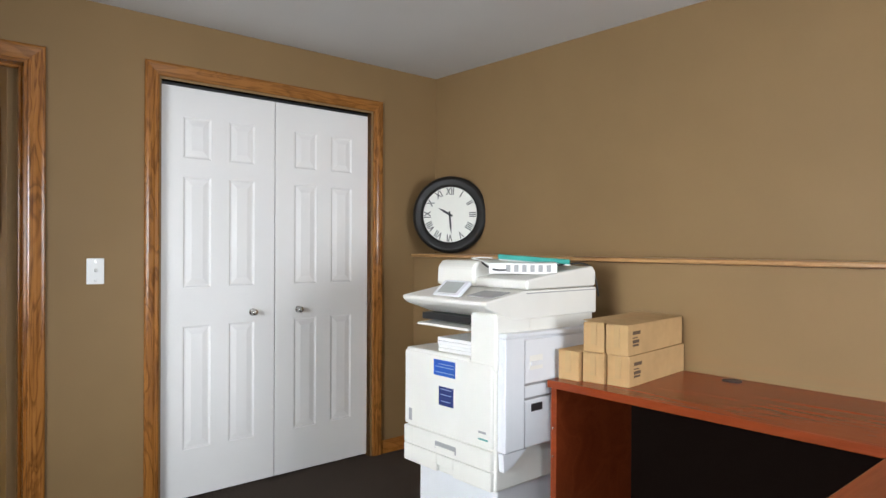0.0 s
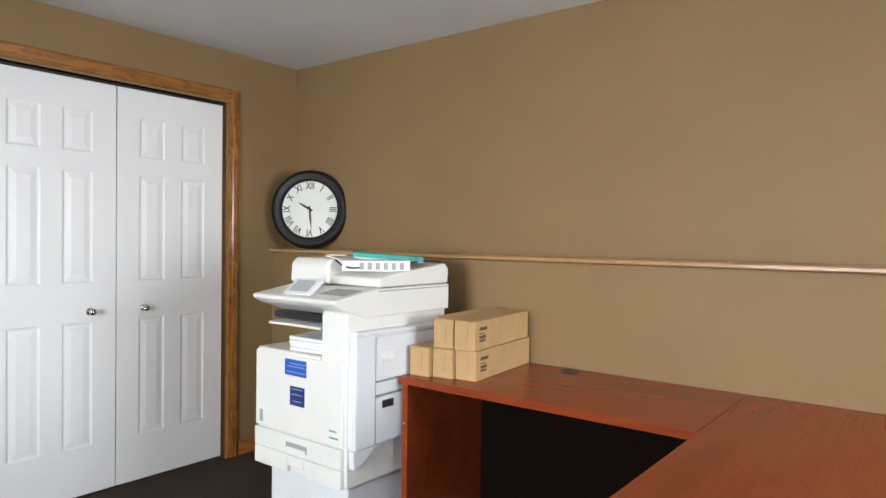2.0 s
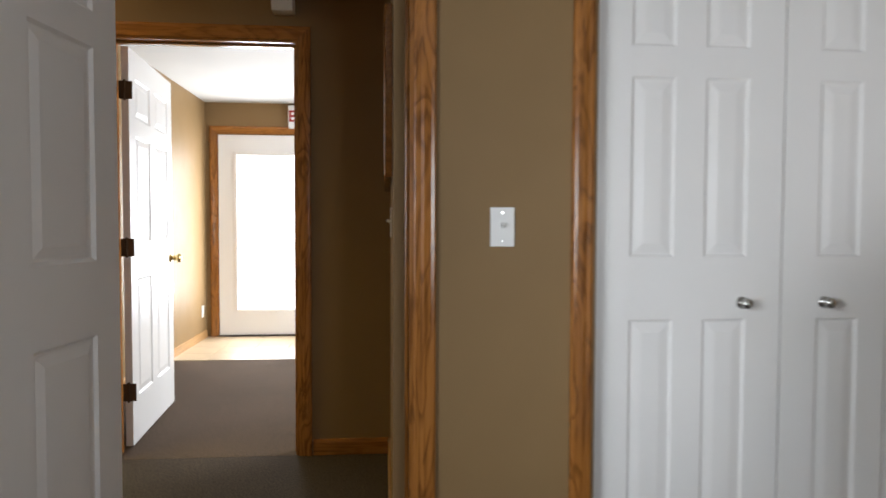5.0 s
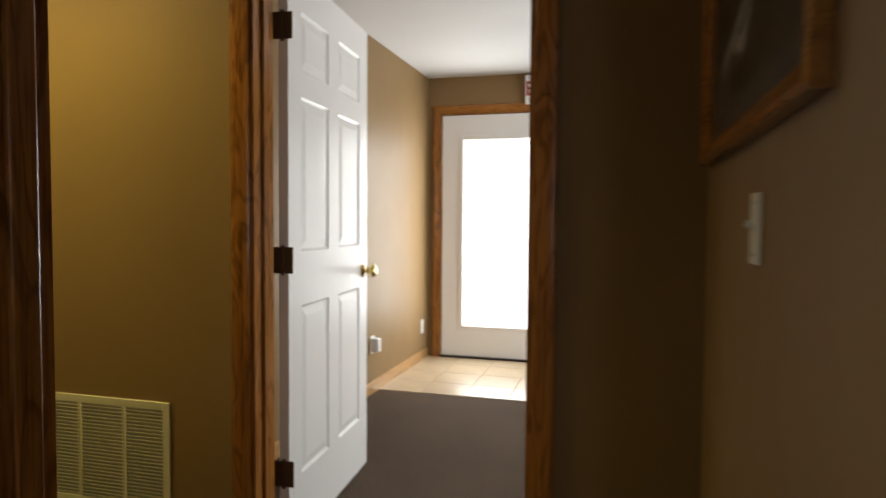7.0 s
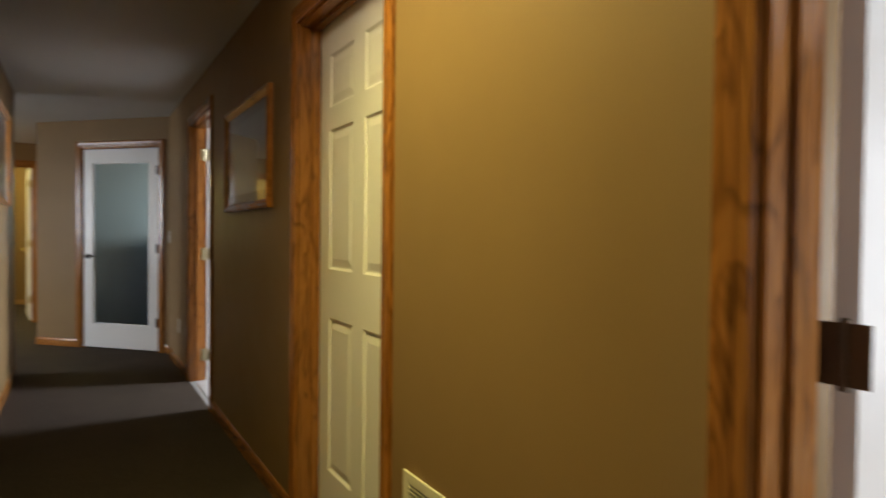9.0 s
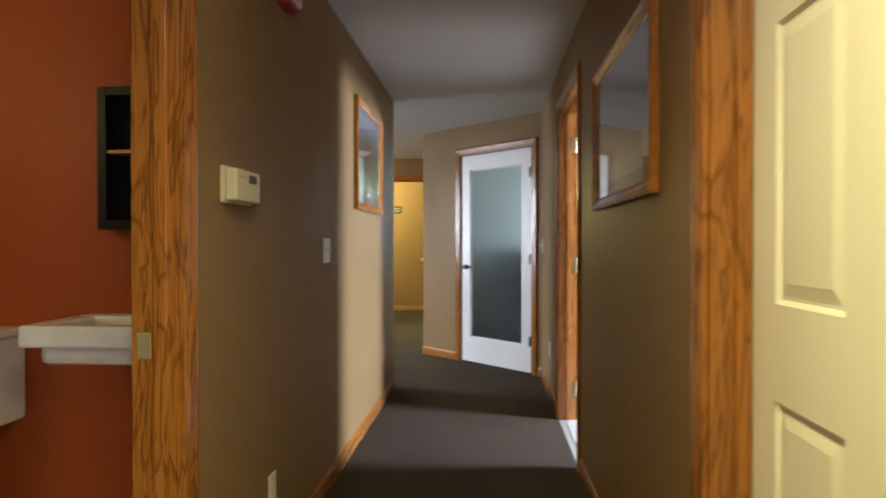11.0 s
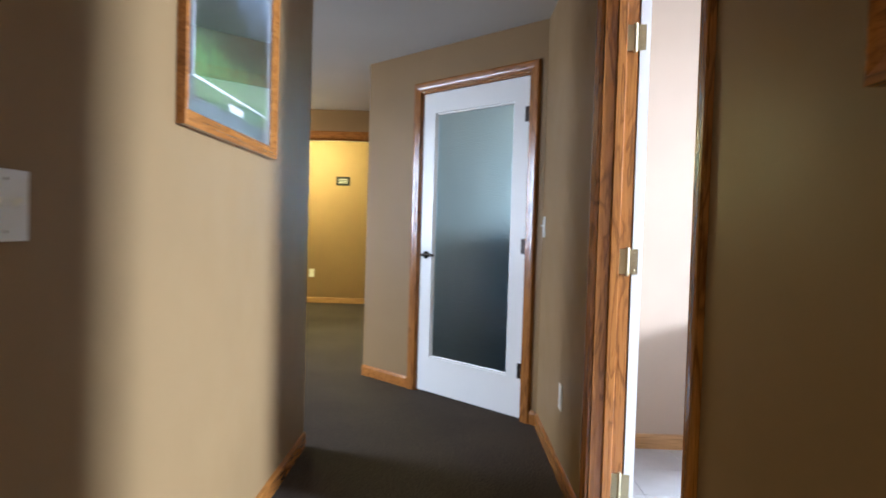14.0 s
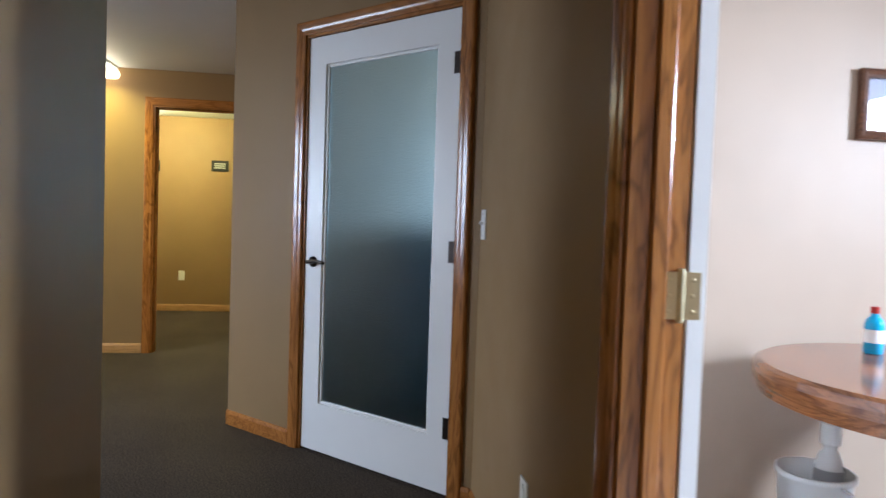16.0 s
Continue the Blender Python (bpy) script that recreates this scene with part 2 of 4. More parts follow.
def lettering(text, size, m, mat, parent, name="lettering", depth=0.0006):
    cu = bpy.data.curves.new("text", "FONT")
    cu.body, cu.size, cu.extrude, cu.align_x, cu.align_y = text, size, depth, "CENTER", "CENTER"
    cu.offset = size * 0.012
    ob = bpy.data.objects.new("text", cu)
    me = bpy.data.meshes.new_from_object(ob)
    me.transform(m)
    me.materials.clear()
    me.materials.append(mat)
    bpy.data.objects.remove(ob), bpy.data.curves.remove(cu)
    t = new(name, me)
    t.parent = parent
    return t


def structure(name, bm, mat, label, category, smooth=False):
    return tagged(part(name, bm, mat, smooth=smooth), label, category, kind="structure")


def wall_x(x0, x1, y0, y1, h, holes=(), base=0.0):
    """A wall along x with holes (x0, x1, z0, z1), in order."""
    bm, at = bmesh.new(), x0
    for a, b, z0, z1 in sorted(holes):
        if a > at:
            box(at, a, y0, y1, base, h, bm=bm)
        if z0 > base:
            box(a, b, y0, y1, base, z0, bm=bm)
        if z1 < h:
            box(a, b, y0, y1, z1, h, bm=bm)
        at = b
    if x1 > at:
        box(at, x1, y0, y1, base, h, bm=bm)
    return bm


def wall_y(y0, y1, x0, x1, h, holes=()):
    return moved(wall_x(y0, y1, -x1, -x0, h, holes), pose(0, 0, 0, 0, 0, 90))


CASING = [(0.0, 0.0), (0.0, 0.009), (0.006, 0.012), (0.020, 0.013), (0.030, 0.016), (0.050, 0.018), (0.060, 0.017), (0.065, 0.012), (0.065, 0.0)]


def casing(x0, x1, h):
    """A mitred door surround in the plane y = 0, proud towards -y: leg, head, leg."""
    corners = lambda u: ((x0 - u, 0), (x0 - u, h + u), (x1 + u, h + u), (x1 + u, 0))
    made = []
    for k in range(3):
        bm, ends = bmesh.new(), ([], [])
        for u, v in CASING:
            for end, (x, z) in zip(ends, corners(u)[k:k + 2]):
                end.append(bm.verts.new((x, -v, z)))
        for j in range(len(CASING)):
            n = (j + 1) % len(CASING)
            bm.faces.new((ends[0][j], ends[0][n], ends[1][n], ends[1][j]))
        bm.faces.new(ends[0]), bm.faces.new(ends[1])
        made.append(bm)
    return made


def door_trim(m, w, h, thick, sides=(1, 1), stop=None):
    """The oak frame of a door: x from 0 to w, the wall from y = 0 to thick."""
    t = thing("trim", m, "stained oak door casing and jamb with a clear gloss finish", "door frame", kind="structure")
    j = 0.018
    for name, b in (("jamb", box(0, j, 0.001, thick - 0.001, 0, h)), ("jamb", box(w - j, w, 0.001, thick - 0.001, 0, h))):
        part(name, b, OAK, t)
    part("head_jamb", box(j, w - j, 0.001, thick - 0.001, h - j, h), OAK_FLAT, t)
    for k, on in enumerate(sides):
        if on:
            for name, b, mat in zip(("casing", "head_casing", "casing"), casing(0.006, w - 0.006, h - 0.006), (OAK, OAK_FLAT, OAK)):
                part(name, b if k == 0 else moved(b, pose(w, thick, 0, 0, 0, 180)), mat, t)
    if stop is not None:
        part("door_stop", box(j, j + 0.011, stop, stop + 0.034, 0, h - j, 0.003), OAK, t)
        part("door_stop", box(w - j - 0.011, w - j, stop, stop + 0.034, 0, h - j, 0.003), OAK, t)
        part("door_stop", box(j + 0.011, w - j - 0.011, stop, stop + 0.034, h - j - 0.011, h - j, 0.003), OAK_FLAT, t)
    return t


def panelled_leaf(w, h, t, cols, rows, depth=0.008):
    """A moulded leaf, x 0 to w, y -t/2 to t/2, with raised panels in the cells of cols and rows."""
    bm = bmesh.new()
    xs = sorted({0, w, *[c for p in cols for c in p]})
    zs = sorted({0, h, *[c for p in rows for c in p]})
    for s in (-1, 1):
        y = s * t / 2

        def quad(a, b):
            vs = [bm.verts.new(p) for p in a], [bm.verts.new(p) for p in b]
            for k in range(4):
                bm.faces.new((vs[0][k], vs[0][(k + 1) % 4], vs[1][(k + 1) % 4], vs[1][k]))

        for x0, x1 in zip(xs, xs[1:]):
            for z0, z1 in zip(zs, zs[1:]):
                if (x0, x1) in cols and (z0, z1) in rows:
                    rect = lambda i, d: [(x0 + i, y - s * d, z0 + i), (x1 - i, y - s * d, z0 + i), (x1 - i, y - s * d, z1 - i), (x0 + i, y - s * d, z1 - i)]
                    steps = [rect(0, 0), rect(0.009, depth), rect(0.016, depth), rect(0.042, depth * 0.25)]
                    for a, b in zip(steps, steps[1:]):
                        quad(a, b)
                    bm.faces.new([bm.verts.new(p) for p in steps[-1]])
                else:
                    bm.faces.new([bm.verts.new(p) for p in ((x0, y, z0), (x1, y, z0), (x1, y, z1), (x0, y, z1))])
    f, k = -t / 2, t / 2
    for a, b, c, d in (((0, f, 0), (0, k, 0), (0, k, h), (0, f, h)), ((w, f, 0), (w, k, 0), (w, k, h), (w, f, h)), ((0, f, 0), (w, f, 0), (w, k, 0), (0, k, 0)), ((0, f, h), (w, f, h), (w, k, h), (0, k, h))):
        bm.faces.new([bm.verts.new(p) for p in (a, b, c, d)])
    bmesh.ops.remove_doubles(bm, verts=bm.verts, dist=1e-5)
    return bm


ROWS = ((0.238, 0.850), (1.042, 1.592), (1.682, 1.888))


def knob(parent, m, mat, name="knob"):
    b = lathe([(0.031, 0), (0.031, 0.006), (0.012, 0.010), (0.011, 0.026), (0.022, 0.034), (0.029, 0.046), (0.027, 0.058), (0.016, 0.066), (0.001, 0.068)], 24)
    return part(name, moved(b, m), mat, parent, smooth=True)


def hinge(parent, x, y, z, mat=HINGE, turn=0):
    """Barrel along z with two leaves."""
    b = lathe([(0.004, -0.052), (0.007, -0.050), (0.007, 0.050), (0.004, 0.052)], 12)
    box(0.002, 0.036, -0.0015, 0.0015, -0.045, 0.045, bm=b)
    box(-0.036, -0.002, -0.0015, 0.0015, -0.045, 0.045, bm=b)
    for s in (-1, 1):
        for dz in (-0.03, 0, 0.03):
            join(b, moved(lathe([(0.004, 0), (0.003, 0.001)], 8), pose(s * 0.022, -0.0015, dz, 90)))
    for dz in (-0.03, -0.01, 0.01, 0.03):
        join(b, moved(lathe([(0.0076, -0.0012), (0.0076, 0.0012)], 12), pose(0, 0, dz)))
    return part("hinge", moved(b, pose(x, y, z, 0, 0, turn)), mat, parent)


# ---- structure ----
HALL, OFF, ENT, HC = 2.45, 2.352, 2.37, 2.335
Y0, Y1, N0, N1 = 0.0, 0.12, 1.36, 1.48
DH = 2.05
structure("floor_office", box(-4.12, 0.64, -5.12, 0.0, -0.1, 0), CARPET, "dark brown-grey loop pile office carpet", "carpet")
structure("floor_hall", box(-15.4, -1.6, -3.2, 1.36, -0.12, -0.0006), CARPET, "dark brown-grey loop pile hallway carpet", "carpet")
structure("floor_entry", box(-3.76, -0.5, 1.36, 3.70, -0.1, 0), CARPET_B, "brown loop pile carpet in the entry room", "carpet")
structure("floor_closet", box(-1.66, 0.64, 0.0, 1.36, -0.1, 0), CARPET, "dark carpet inside the closet", "carpet")
structure("floor_break_room", box(-9.32, -5.9, 1.36, 4.8, -0.1, -0.003), GREY, "grey grout bed of the break room floor", "floor")
structure("floor_side_room", moved(box(0.30, 1.9, 0.0, 3.7, -0.11, 0.001), pose(-10.70, 0.20, 0, 0, 0, 45)), CARPET, "dark carpet behind the glazed door", "carpet")
structure("floor_bathroom", box(-6.72, -4.2, -2.0, 0.0, -0.1, 0.003), TILE, "beige bathroom floor tile", "floor")

CL0, CL1, CLH = -1.205, 0.01, 2.06
A0, A1 = -2.655, -1.745
structure("wall_office_north", wall_x(-4.12, 0.64, Y0, Y1, HALL + 0.1, [(A0, A1, 0, DH), (CL0, CL1, 0, CLH)]), TAN, "satin tan painted wall with a closet", "wall")
structure("wall_office_east", box(0.515, 0.64, -5.12, 0, 0, HALL), TAN, "satin tan painted wall", "wall")
structure("wall_office_east_lower", box(0.337, 0.512, -5.0, -0.002, 0, 1.195), TAN, "tan painted half-height foundation wall", "wall")
structure("wall_office_west", wall_y(-5.12, 0, -4.12, -4.0, HALL, [(-3.1, -1.6, 0.75, 2.05)]), TAN, "tan painted wall with a window", "wall")
structure("wall_office_south", wall_x(-4.0, 0.515, -5.12, -5.0, HALL, [(-1.0, 0.3, 0.75, 2.0)]), TAN, "tan painted wall with a window", "wall")
structure("ceiling_office", box(-4.0, 0.515, -5.0, -0.002, OFF, OFF + 0.1), CEILING, "flat white office ceiling", "ceiling")

structure("wall_hall_end", box(-1.808, -1.66, Y1, N0, 0, HALL), TAN, "tan painted end wall of the hallway", "wall")
structure("wall_closet_side", box(0.515, 0.64, 0.12, 1.36, 0, HALL), TAN, "plain wall inside the closet", "wall")
B0, B1, W0, W1, C0, C1 = -3.165, -2.255, -5.225, -4.355, -8.16, -7.20
structure("wall_hall_north", wall_x(-9.54, 0.64, N0, N1, HALL, [(B0, B1, 0, DH), (W0, W1, 0, DH), (C0, C1, 0, DH)]), TAN, "satin tan painted hallway wall with doors", "wall")
T0, T1 = -5.36, -4.58
structure("wall_hall_south", wall_x(-9.05, -4.12, Y0, Y1, HALL, [(T0, T1, 0, DH)]), TAN, "satin tan painted hallway wall", "wall")
structure("wall_far_return", box(-9.05, -8.93, -3.2, 0, 0, HALL), TAN, "tan painted wall of the far passage", "wall")
structure("wall_far_south", wall_x(-15.3, -9.05, -3.2, -3.08, HALL, [(-10.65, -9.25, 0.85, 2.15)]), TAN, "tan painted wall of the far passage", "wall")
F0, F1 = -0.78, 0.08
structure("wall_far_west", wall_y(-3.08, 1.5, -12.77, -12.65, HALL, [(F0, F1, 0, DH)]), TAN, "tan painted wall with a doorway", "wall")
structure("wall_far_room_back", box(-15.32, -15.2, -3.08, 1.5, 0, HALL), TAN, "tan painted back wall of the far room", "wall")
structure("wall_far_room_north", box(-15.2, -12.77, 1.38, 1.5, 0, HALL), TAN, "tan painted wall of the far room", "wall")
structure("wall_far_north", box(-12.65, -10.70, 0.20, 0.32, 0, HALL), TAN, "tan painted wall of the far passage", "wall")
structure("wall_angled", moved(wall_x(0, 1.64, 0, 0.12, HALL, [(0.578, 1.533, 0, DH + 0.005)]), pose(-10.70, 0.20, 0, 0, 0, 45)), TAN, "tan painted wall set at forty-five degrees", "wall")
structure("ceiling_hall", box(-15.2, -9.0, -3.08, 0.05, HC, HC + 0.1, bm=box(-15.2, -1.70, 0.05, 1.47, HC, HC + 0.1)), CEILING, "flat white hallway ceiling", "ceiling")

structure("wall_entry_west", box(-3.76, -3.64, 1.48, 5.0, 0, HALL), TAN, "satin tan painted wall of the entry room", "wall")
structure("wall_entry_north", wall_x(-3.64, -0.5, 4.88, 5.0, HALL, [(-3.54, -2.55, 0, 2.075)]), TAN, "tan painted wall round the outside door", "wall")
structure("wall_entry_east", wall_y(1.48, 4.88, -0.62, -0.5, HALL, [(2.45, 3.95, 0.55, 1.65)]), TAN, "tan painted wall with a window", "wall")
structure("ceiling_entry", box(-3.64, -0.62, 1.48, 4.88, ENT, ENT + 0.1), CEILING, "flat white entry room ceiling", "ceiling")

structure("wall_break_west", box(-9.32, -9.2, 1.48, 4.8, 0, HALL), BEIGE, "pale beige painted wall of the break room", "wall")
structure("wall_break_east", box(-6.0, -5.88, 1.48, 4.8, 0, HALL), BEIGE, "pale beige painted wall", "wall")
structure("wall_break_north", wall_x(-9.2, -6.0, 4.68, 4.8, HALL, [(-7.78, -6.92, 0.9, 2.1)]), BEIGE, "pale beige painted wall with a window", "wall")
structure("ceiling_break_room", box(-9.2, -6.0, 1.48, 4.68, 2.40, 2.5), CEILING, "flat white break room ceiling", "ceiling")
structure("wall_bath_west", box(-6.72, -6.6, -2.0, 0, 0, HALL), RUST, "rust orange painted bathroom wall", "wall")
structure("wall_bath_south", box(-6.6, -4.12, -2.12, -2.0, 0, HALL), RUST, "rust orange painted bathroom wall", "wall")
structure("ceiling_bathroom", box(-6.6, -4.12, -2.0, 0, 2.40, 2.5), CEILING, "white bathroom ceiling", "ceiling")
D45 = pose(-10.70, 0.20, 0, 0, 0, 45)
structure("wall_side_room_back", moved(wall_x(0.30, 2.02, 3.6, 3.72, HALL - 0.006, [(0.5, 1.8, 0.9, 2.1)]), D45), BEIGE, "pale wall seen dimly through frosted glass", "wall")
structure("wall_side_room_left", moved(box(0.30, 0.42, 0.13, 3.6, 0, HALL - 0.006), D45), BEIGE, "pale wall behind the glazed door", "wall")
structure("wall_side_room_right", moved(box(1.9, 2.02, 0.13, 3.6, 0, HALL - 0.006), D45), BEIGE, "pale wall behind the glazed door", "wall")
structure("ceiling_side_room", moved(box(0.42, 1.9, 0.12, 3.6, HALL - 0.03, HALL - 0.005), D45), CEILING, "white ceiling behind the glazed door", "ceiling")
structure("wall_side_room_partition", moved(box(0.425, 1.895, 0.95, 1.0, 0, 1.12), D45), plain("navy_partition_cloth", (0.03, 0.13, 0.24), 0.95, spread=0.2, scale=60), "dark blue low partition behind frosted glass", "partition")

# ledge on the half-height wall
led = prism([(0.314, 1.203), (0.319, 1.198), (0.512, 1.198), (0.512, 1.218), (0.319, 1.218), (0.314, 1.213)], -5.0, -0.002)
structure("ledge", led, OAK_DEEP, "narrow honey oak ledge capping the half wall", "ledge")


def baseboard(x0, y0, x1, y1, nx, ny, mat=OAK_FLAT):
    """A board along the foot of a wall, proud of it towards (nx, ny)."""
    bm = bmesh.new()
    ends = [[bm.verts.new((x + nx * d, y + ny * d, z)) for d, z in ((0.0005, 0.001), (0.012, 0.001), (0.012, 0.062), (0.007, 0.078), (0.0005, 0.080))] for x, y in ((x0, y0), (x1, y1))]
    for k in range(5):
        n = (k + 1) % 5
        bm.faces.new((ends[0][k], ends[0][n], ends[1][n], ends[1][k]))
    bm.faces.new(ends[0]), bm.faces.new(ends[1])
    return structure("baseboard", bm, mat, "stained oak baseboard", "baseboard")


for a in ((-9.05, Y1, T0 - 0.065, Y1, 0, 1), (T1 + 0.065, Y1, A0 - 0.065, Y1, 0, 1), (-9.53, N0, C0 - 0.065, N0, 0, -1), (C1 + 0.065, N0, W0 - 0.065, N0, 0, -1), (W1 + 0.065, N0, B0 - 0.065, N0, 0, -1), (B1 + 0.065, N0, -1.82, N0, 0, -1),
          (A1 + 0.065, 0, CL0 - 0.085, 0, 0, -1), (CL1 + 0.085, 0, 0.336, 0, 0, -1), (-12.63, 0.20, -10.71, 0.20, 0, -1)):
    baseboard(*a)
for a in ((-1.808, 0.14, -1.808, 1.345, -1, 0), (-3.64, 1.6, -3.64, 4.86, 1, 0), (-9.2, 1.6, -9.2, 4.6, 1, 0), (-12.65, -3.0, -12.65, F0 - 0.065, 1, 0), (-15.2, -3.0, -15.2, 1.3, 1, 0), (-9.05, -3.0, -9.05, 0.12, -1, 0), (0.337, -1.58, 0.337, -0.02, -1, 0)):
    baseboard(*a, OAK_DEEP)
for s0, s1 in ((0.0, 0.515), (1.595, 1.635)):
    p, q = D45 @ Vector((s0, 0, 0)), D45 @ Vector((s1, 0, 0))
    baseboard(p.x, p.y, q.x, q.y, 0.7071, -0.7071)

# ---- doors ----
# closet with two moulded leaves
door_trim(pose(CL0 - 0.018, 0, 0), CL1 - CL0 + 0.036, CLH + 0.018, 0.12, (1, 0))
closet = thing("door_1", pose(CL0, 0.052, 0.012), "pair of closed white six-panel bifold closet doors", "closet door", kind="structure")
lw = (CL1 - CL0 - 0.006) / 2
cols = ((0.115, 0.255), (lw - 0.255, lw - 0.115))
for k in range(2):
    leaf = part("leaf", moved(panelled_leaf(lw - 0.002, 2.032, 0.035, cols, ROWS, 0.005), pose(0.001 + k * (lw + 0.003), 0, 0)), WHITE, closet)
    knob(leaf, pose((lw - 0.125 if k == 0 else lw + 0.145), -0.0175, 0.9, 90) @ Matrix.Scale(0.62, 4), NICKEL)
part("track", box(0, CL1 - CL0, -0.012, 0.012, 2.036, 2.047), DARK, closet, "dark metal door track")

# office door: frame, and the leaf folded back into the office
door_trim(pose(A0, 0, 0), A1 - A0, DH, 0.12, (1, 1), 0.06)


def hinged_door(name, m, w, label, knobs=BRASS, hinges=True, knobbed=True, hinge_mat=HINGE, h=2.025):
    d = thing(name, m, label, "door", kind="structure")
    cell = (w - 0.33) / 2
    cc = ((0.11, 0.11 + cell), (0.22 + cell, 0.22 + 2 * cell))
    leaf = part("leaf", moved(panelled_leaf(w, h, 0.035, cc, ROWS), pose(0, 0, 0.012)), WHITE, d)
    for s in (-1, 1) if knobbed else ():
        knob(leaf, pose(w - 0.065, s * 0.0175, 0.935, 90 if s == -1 else -90), knobs)
    if hinges:
        for z in (0.29, 1.03, 1.82):
            hinge(d, -0.006, 0.0, z, hinge_mat, 90)
    return d


hinged_door("door_2", pose(-2.585, -0.022, 0, 0, 0, -97), 0.84, "white six-panel office door standing open", hinges=False)
# door to the entry room, standing open
door_trim(pose(B0, N0, 0), B1 - B0, DH, 0.12, (1, 1), 0.045)
hinged_door("door_3", pose(-3.135, 1.525, 0, 0, 0, 94.5), 0.87, "white six-panel door standing open into the entry room", hinge_mat=HINGE_DARK)
# closed door in the hallway
door_trim(pose(W0, N0, 0), W1 - W0, DH, 0.12, (1, 1), 0.052)
hinged_door("door_4", pose(W0 + 0.02, N0 + 0.107, 0), W1 - W0 - 0.04, "closed white six-panel hallway door", hinges=False, knobbed=False)
# break room door, folded right back
door_trim(pose(C0, N0, 0), C1 - C0, DH, 0.12, (1, 1), 0.045)
brk = hinged_door("door_5", pose(C0 + 0.020, N1 + 0.024, 0, 0, 0, 177), 0.885, "white six-panel break room door folded right back", hinges=False)
hg = thing("door_hinges", pose(C0 + 0.018, N1 - 0.012, 0), "pale brass butt hinges on an oak jamb", "hinge", kind="structure")
for z in (0.21, 1.025, 1.82):
    hinge(hg, 0.008, 0.0, z, HINGE, 78)
# bathroom frame
door_trim(pose(T0, Y0, 0), T1 - T0, DH, 0.12, (1, 1), 0.06)
st = box(T0 + 0.018, T0 + 0.0205, 0.012, 0.048, 0.885, 0.95, 0.001)
tagged(part("strike_plate", st, HINGE), "pale brass strike plate let into the jamb", "strike plate")
# far doorway
door_trim(pose(-12.65, F0, 0, 0, 0, 90), F1 - F0, DH, 0.12, (1, 1), 0.045)
hinged_door("door_8", pose(-12.79, F1 - 0.04, 0, 0, 0, 186), 0.80, "white six-panel door standing open in the far room")
# glazed door in the angled wall
door_trim(D45 @ pose(0.578, 0, 0), 0.955, DH + 0.005, 0.12, (1, 1), 0.05)
gd = thing("door_6", D45 @ pose(0.598, 0.03, 0.012), "white full-lite door with frosted textured glass", "glazed door", kind="structure")
GW, GH = 0.915, 2.022
fr = bmesh.new()
for a in ((0, 0.115, 0, GH), (GW - 0.115, GW, 0, GH), (0.115, GW - 0.115, 0, 0.235), (0.115, GW - 0.115, GH - 0.135, GH)):
    box(a[0], a[1], -0.02, 0.02, a[2], a[3], bm=fr)
part("door_frame", fr, WHITE, gd)
bead = bmesh.new()
for a in ((0.115, 0.13, 0.235, GH - 0.135), (GW - 0.13, GW - 0.115, 0.235, GH - 0.135), (0.13, GW - 0.13, 0.235, 0.25), (0.13, GW - 0.13, GH - 0.15, GH - 0.135)):
    box(a[0], a[1], -0.012, 0.012, a[2], a[3], 0.004, bm=bead)
part("glazing_bead", bead, WHITE, gd)
fm, fnt, fb = material("frosted_glass", 0.30)
fb.inputs["Base Color"].default_value = (0.62, 0.85, 0.95, 1)
fb.inputs["Transmission Weight"].default_value, fb.inputs["IOR"].default_value = 1.0, 1.18
vor = fnt.nodes.new("ShaderNodeTexVoronoi")
vor.inputs["Scale"].default_value = 130
fnt.links.new(coords(fnt), vor.inputs["Vector"])
bump(fnt, fb, vor.outputs["Distance"], 0.6, 0.0035)
pane = part("pane", box(0.125, GW - 0.125, -0.003, 0.003, 0.24, GH - 0.14), fm, gd)
lev = lathe([(0.026, 0), (0.026, 0.008), (0.010, 0.012), (0.010, 0.045), (0.006, 0.048)], 20)
join(lev, tube([(0, 0, 0.042), (0.03, 0.002, 0.044), (0.07, 0.008, 0.043), (0.115, 0.0, 0.042)], 0.008))
part("lever_handle", moved(lev, pose(0.06, -0.02, 0.93, 90)), BRONZE, gd, "dark bronze lever handle", True)
for z in (0.28, 1.02, 1.80):
    hinge(gd, GW + 0.004, -0.022, z, BRONZE, 0)

# outside door in the entry room
door_trim(pose(-3.54, 4.88, 0), 0.99, 2.075, 0.12, (1, 0), 0.05)
ed = thing("door_7", pose(-3.515, 4.905, 0.02), "white outside door with a bright full-length pane", "glazed door", kind="structure")
EW, EH = 0.94, 2.03
fr = bmesh.new()
for a in ((0, 0.165, 0, EH), (EW - 0.165, EW, 0, EH), (0.165, EW - 0.165, 0, 0.235), (0.165, EW - 0.165, EH - 0.185, EH)):
    box(a[0], a[1], -0.022, 0.022, a[2], a[3], bm=fr)
part("door_frame", fr, WHITE, ed)
bead = bmesh.new()
for a in ((0.15, 0.185, 0.22, EH - 0.17), (EW - 0.185, EW - 0.15, 0.22, EH - 0.17), (0.185, EW - 0.185, 0.22, 0.255), (0.185, EW - 0.185, EH - 0.205, EH - 0.17)):
    box(a[0], a[1], -0.034, -0.0221, a[2], a[3], 0.004, bm=bead)
part("glazing_bead", bead, WHITE, ed)
ep = part("pane", box(0.17, EW - 0.17, -0.003, 0.003, 0.24, EH - 0.19), GLASS, ed)
ep.visible_shadow = False
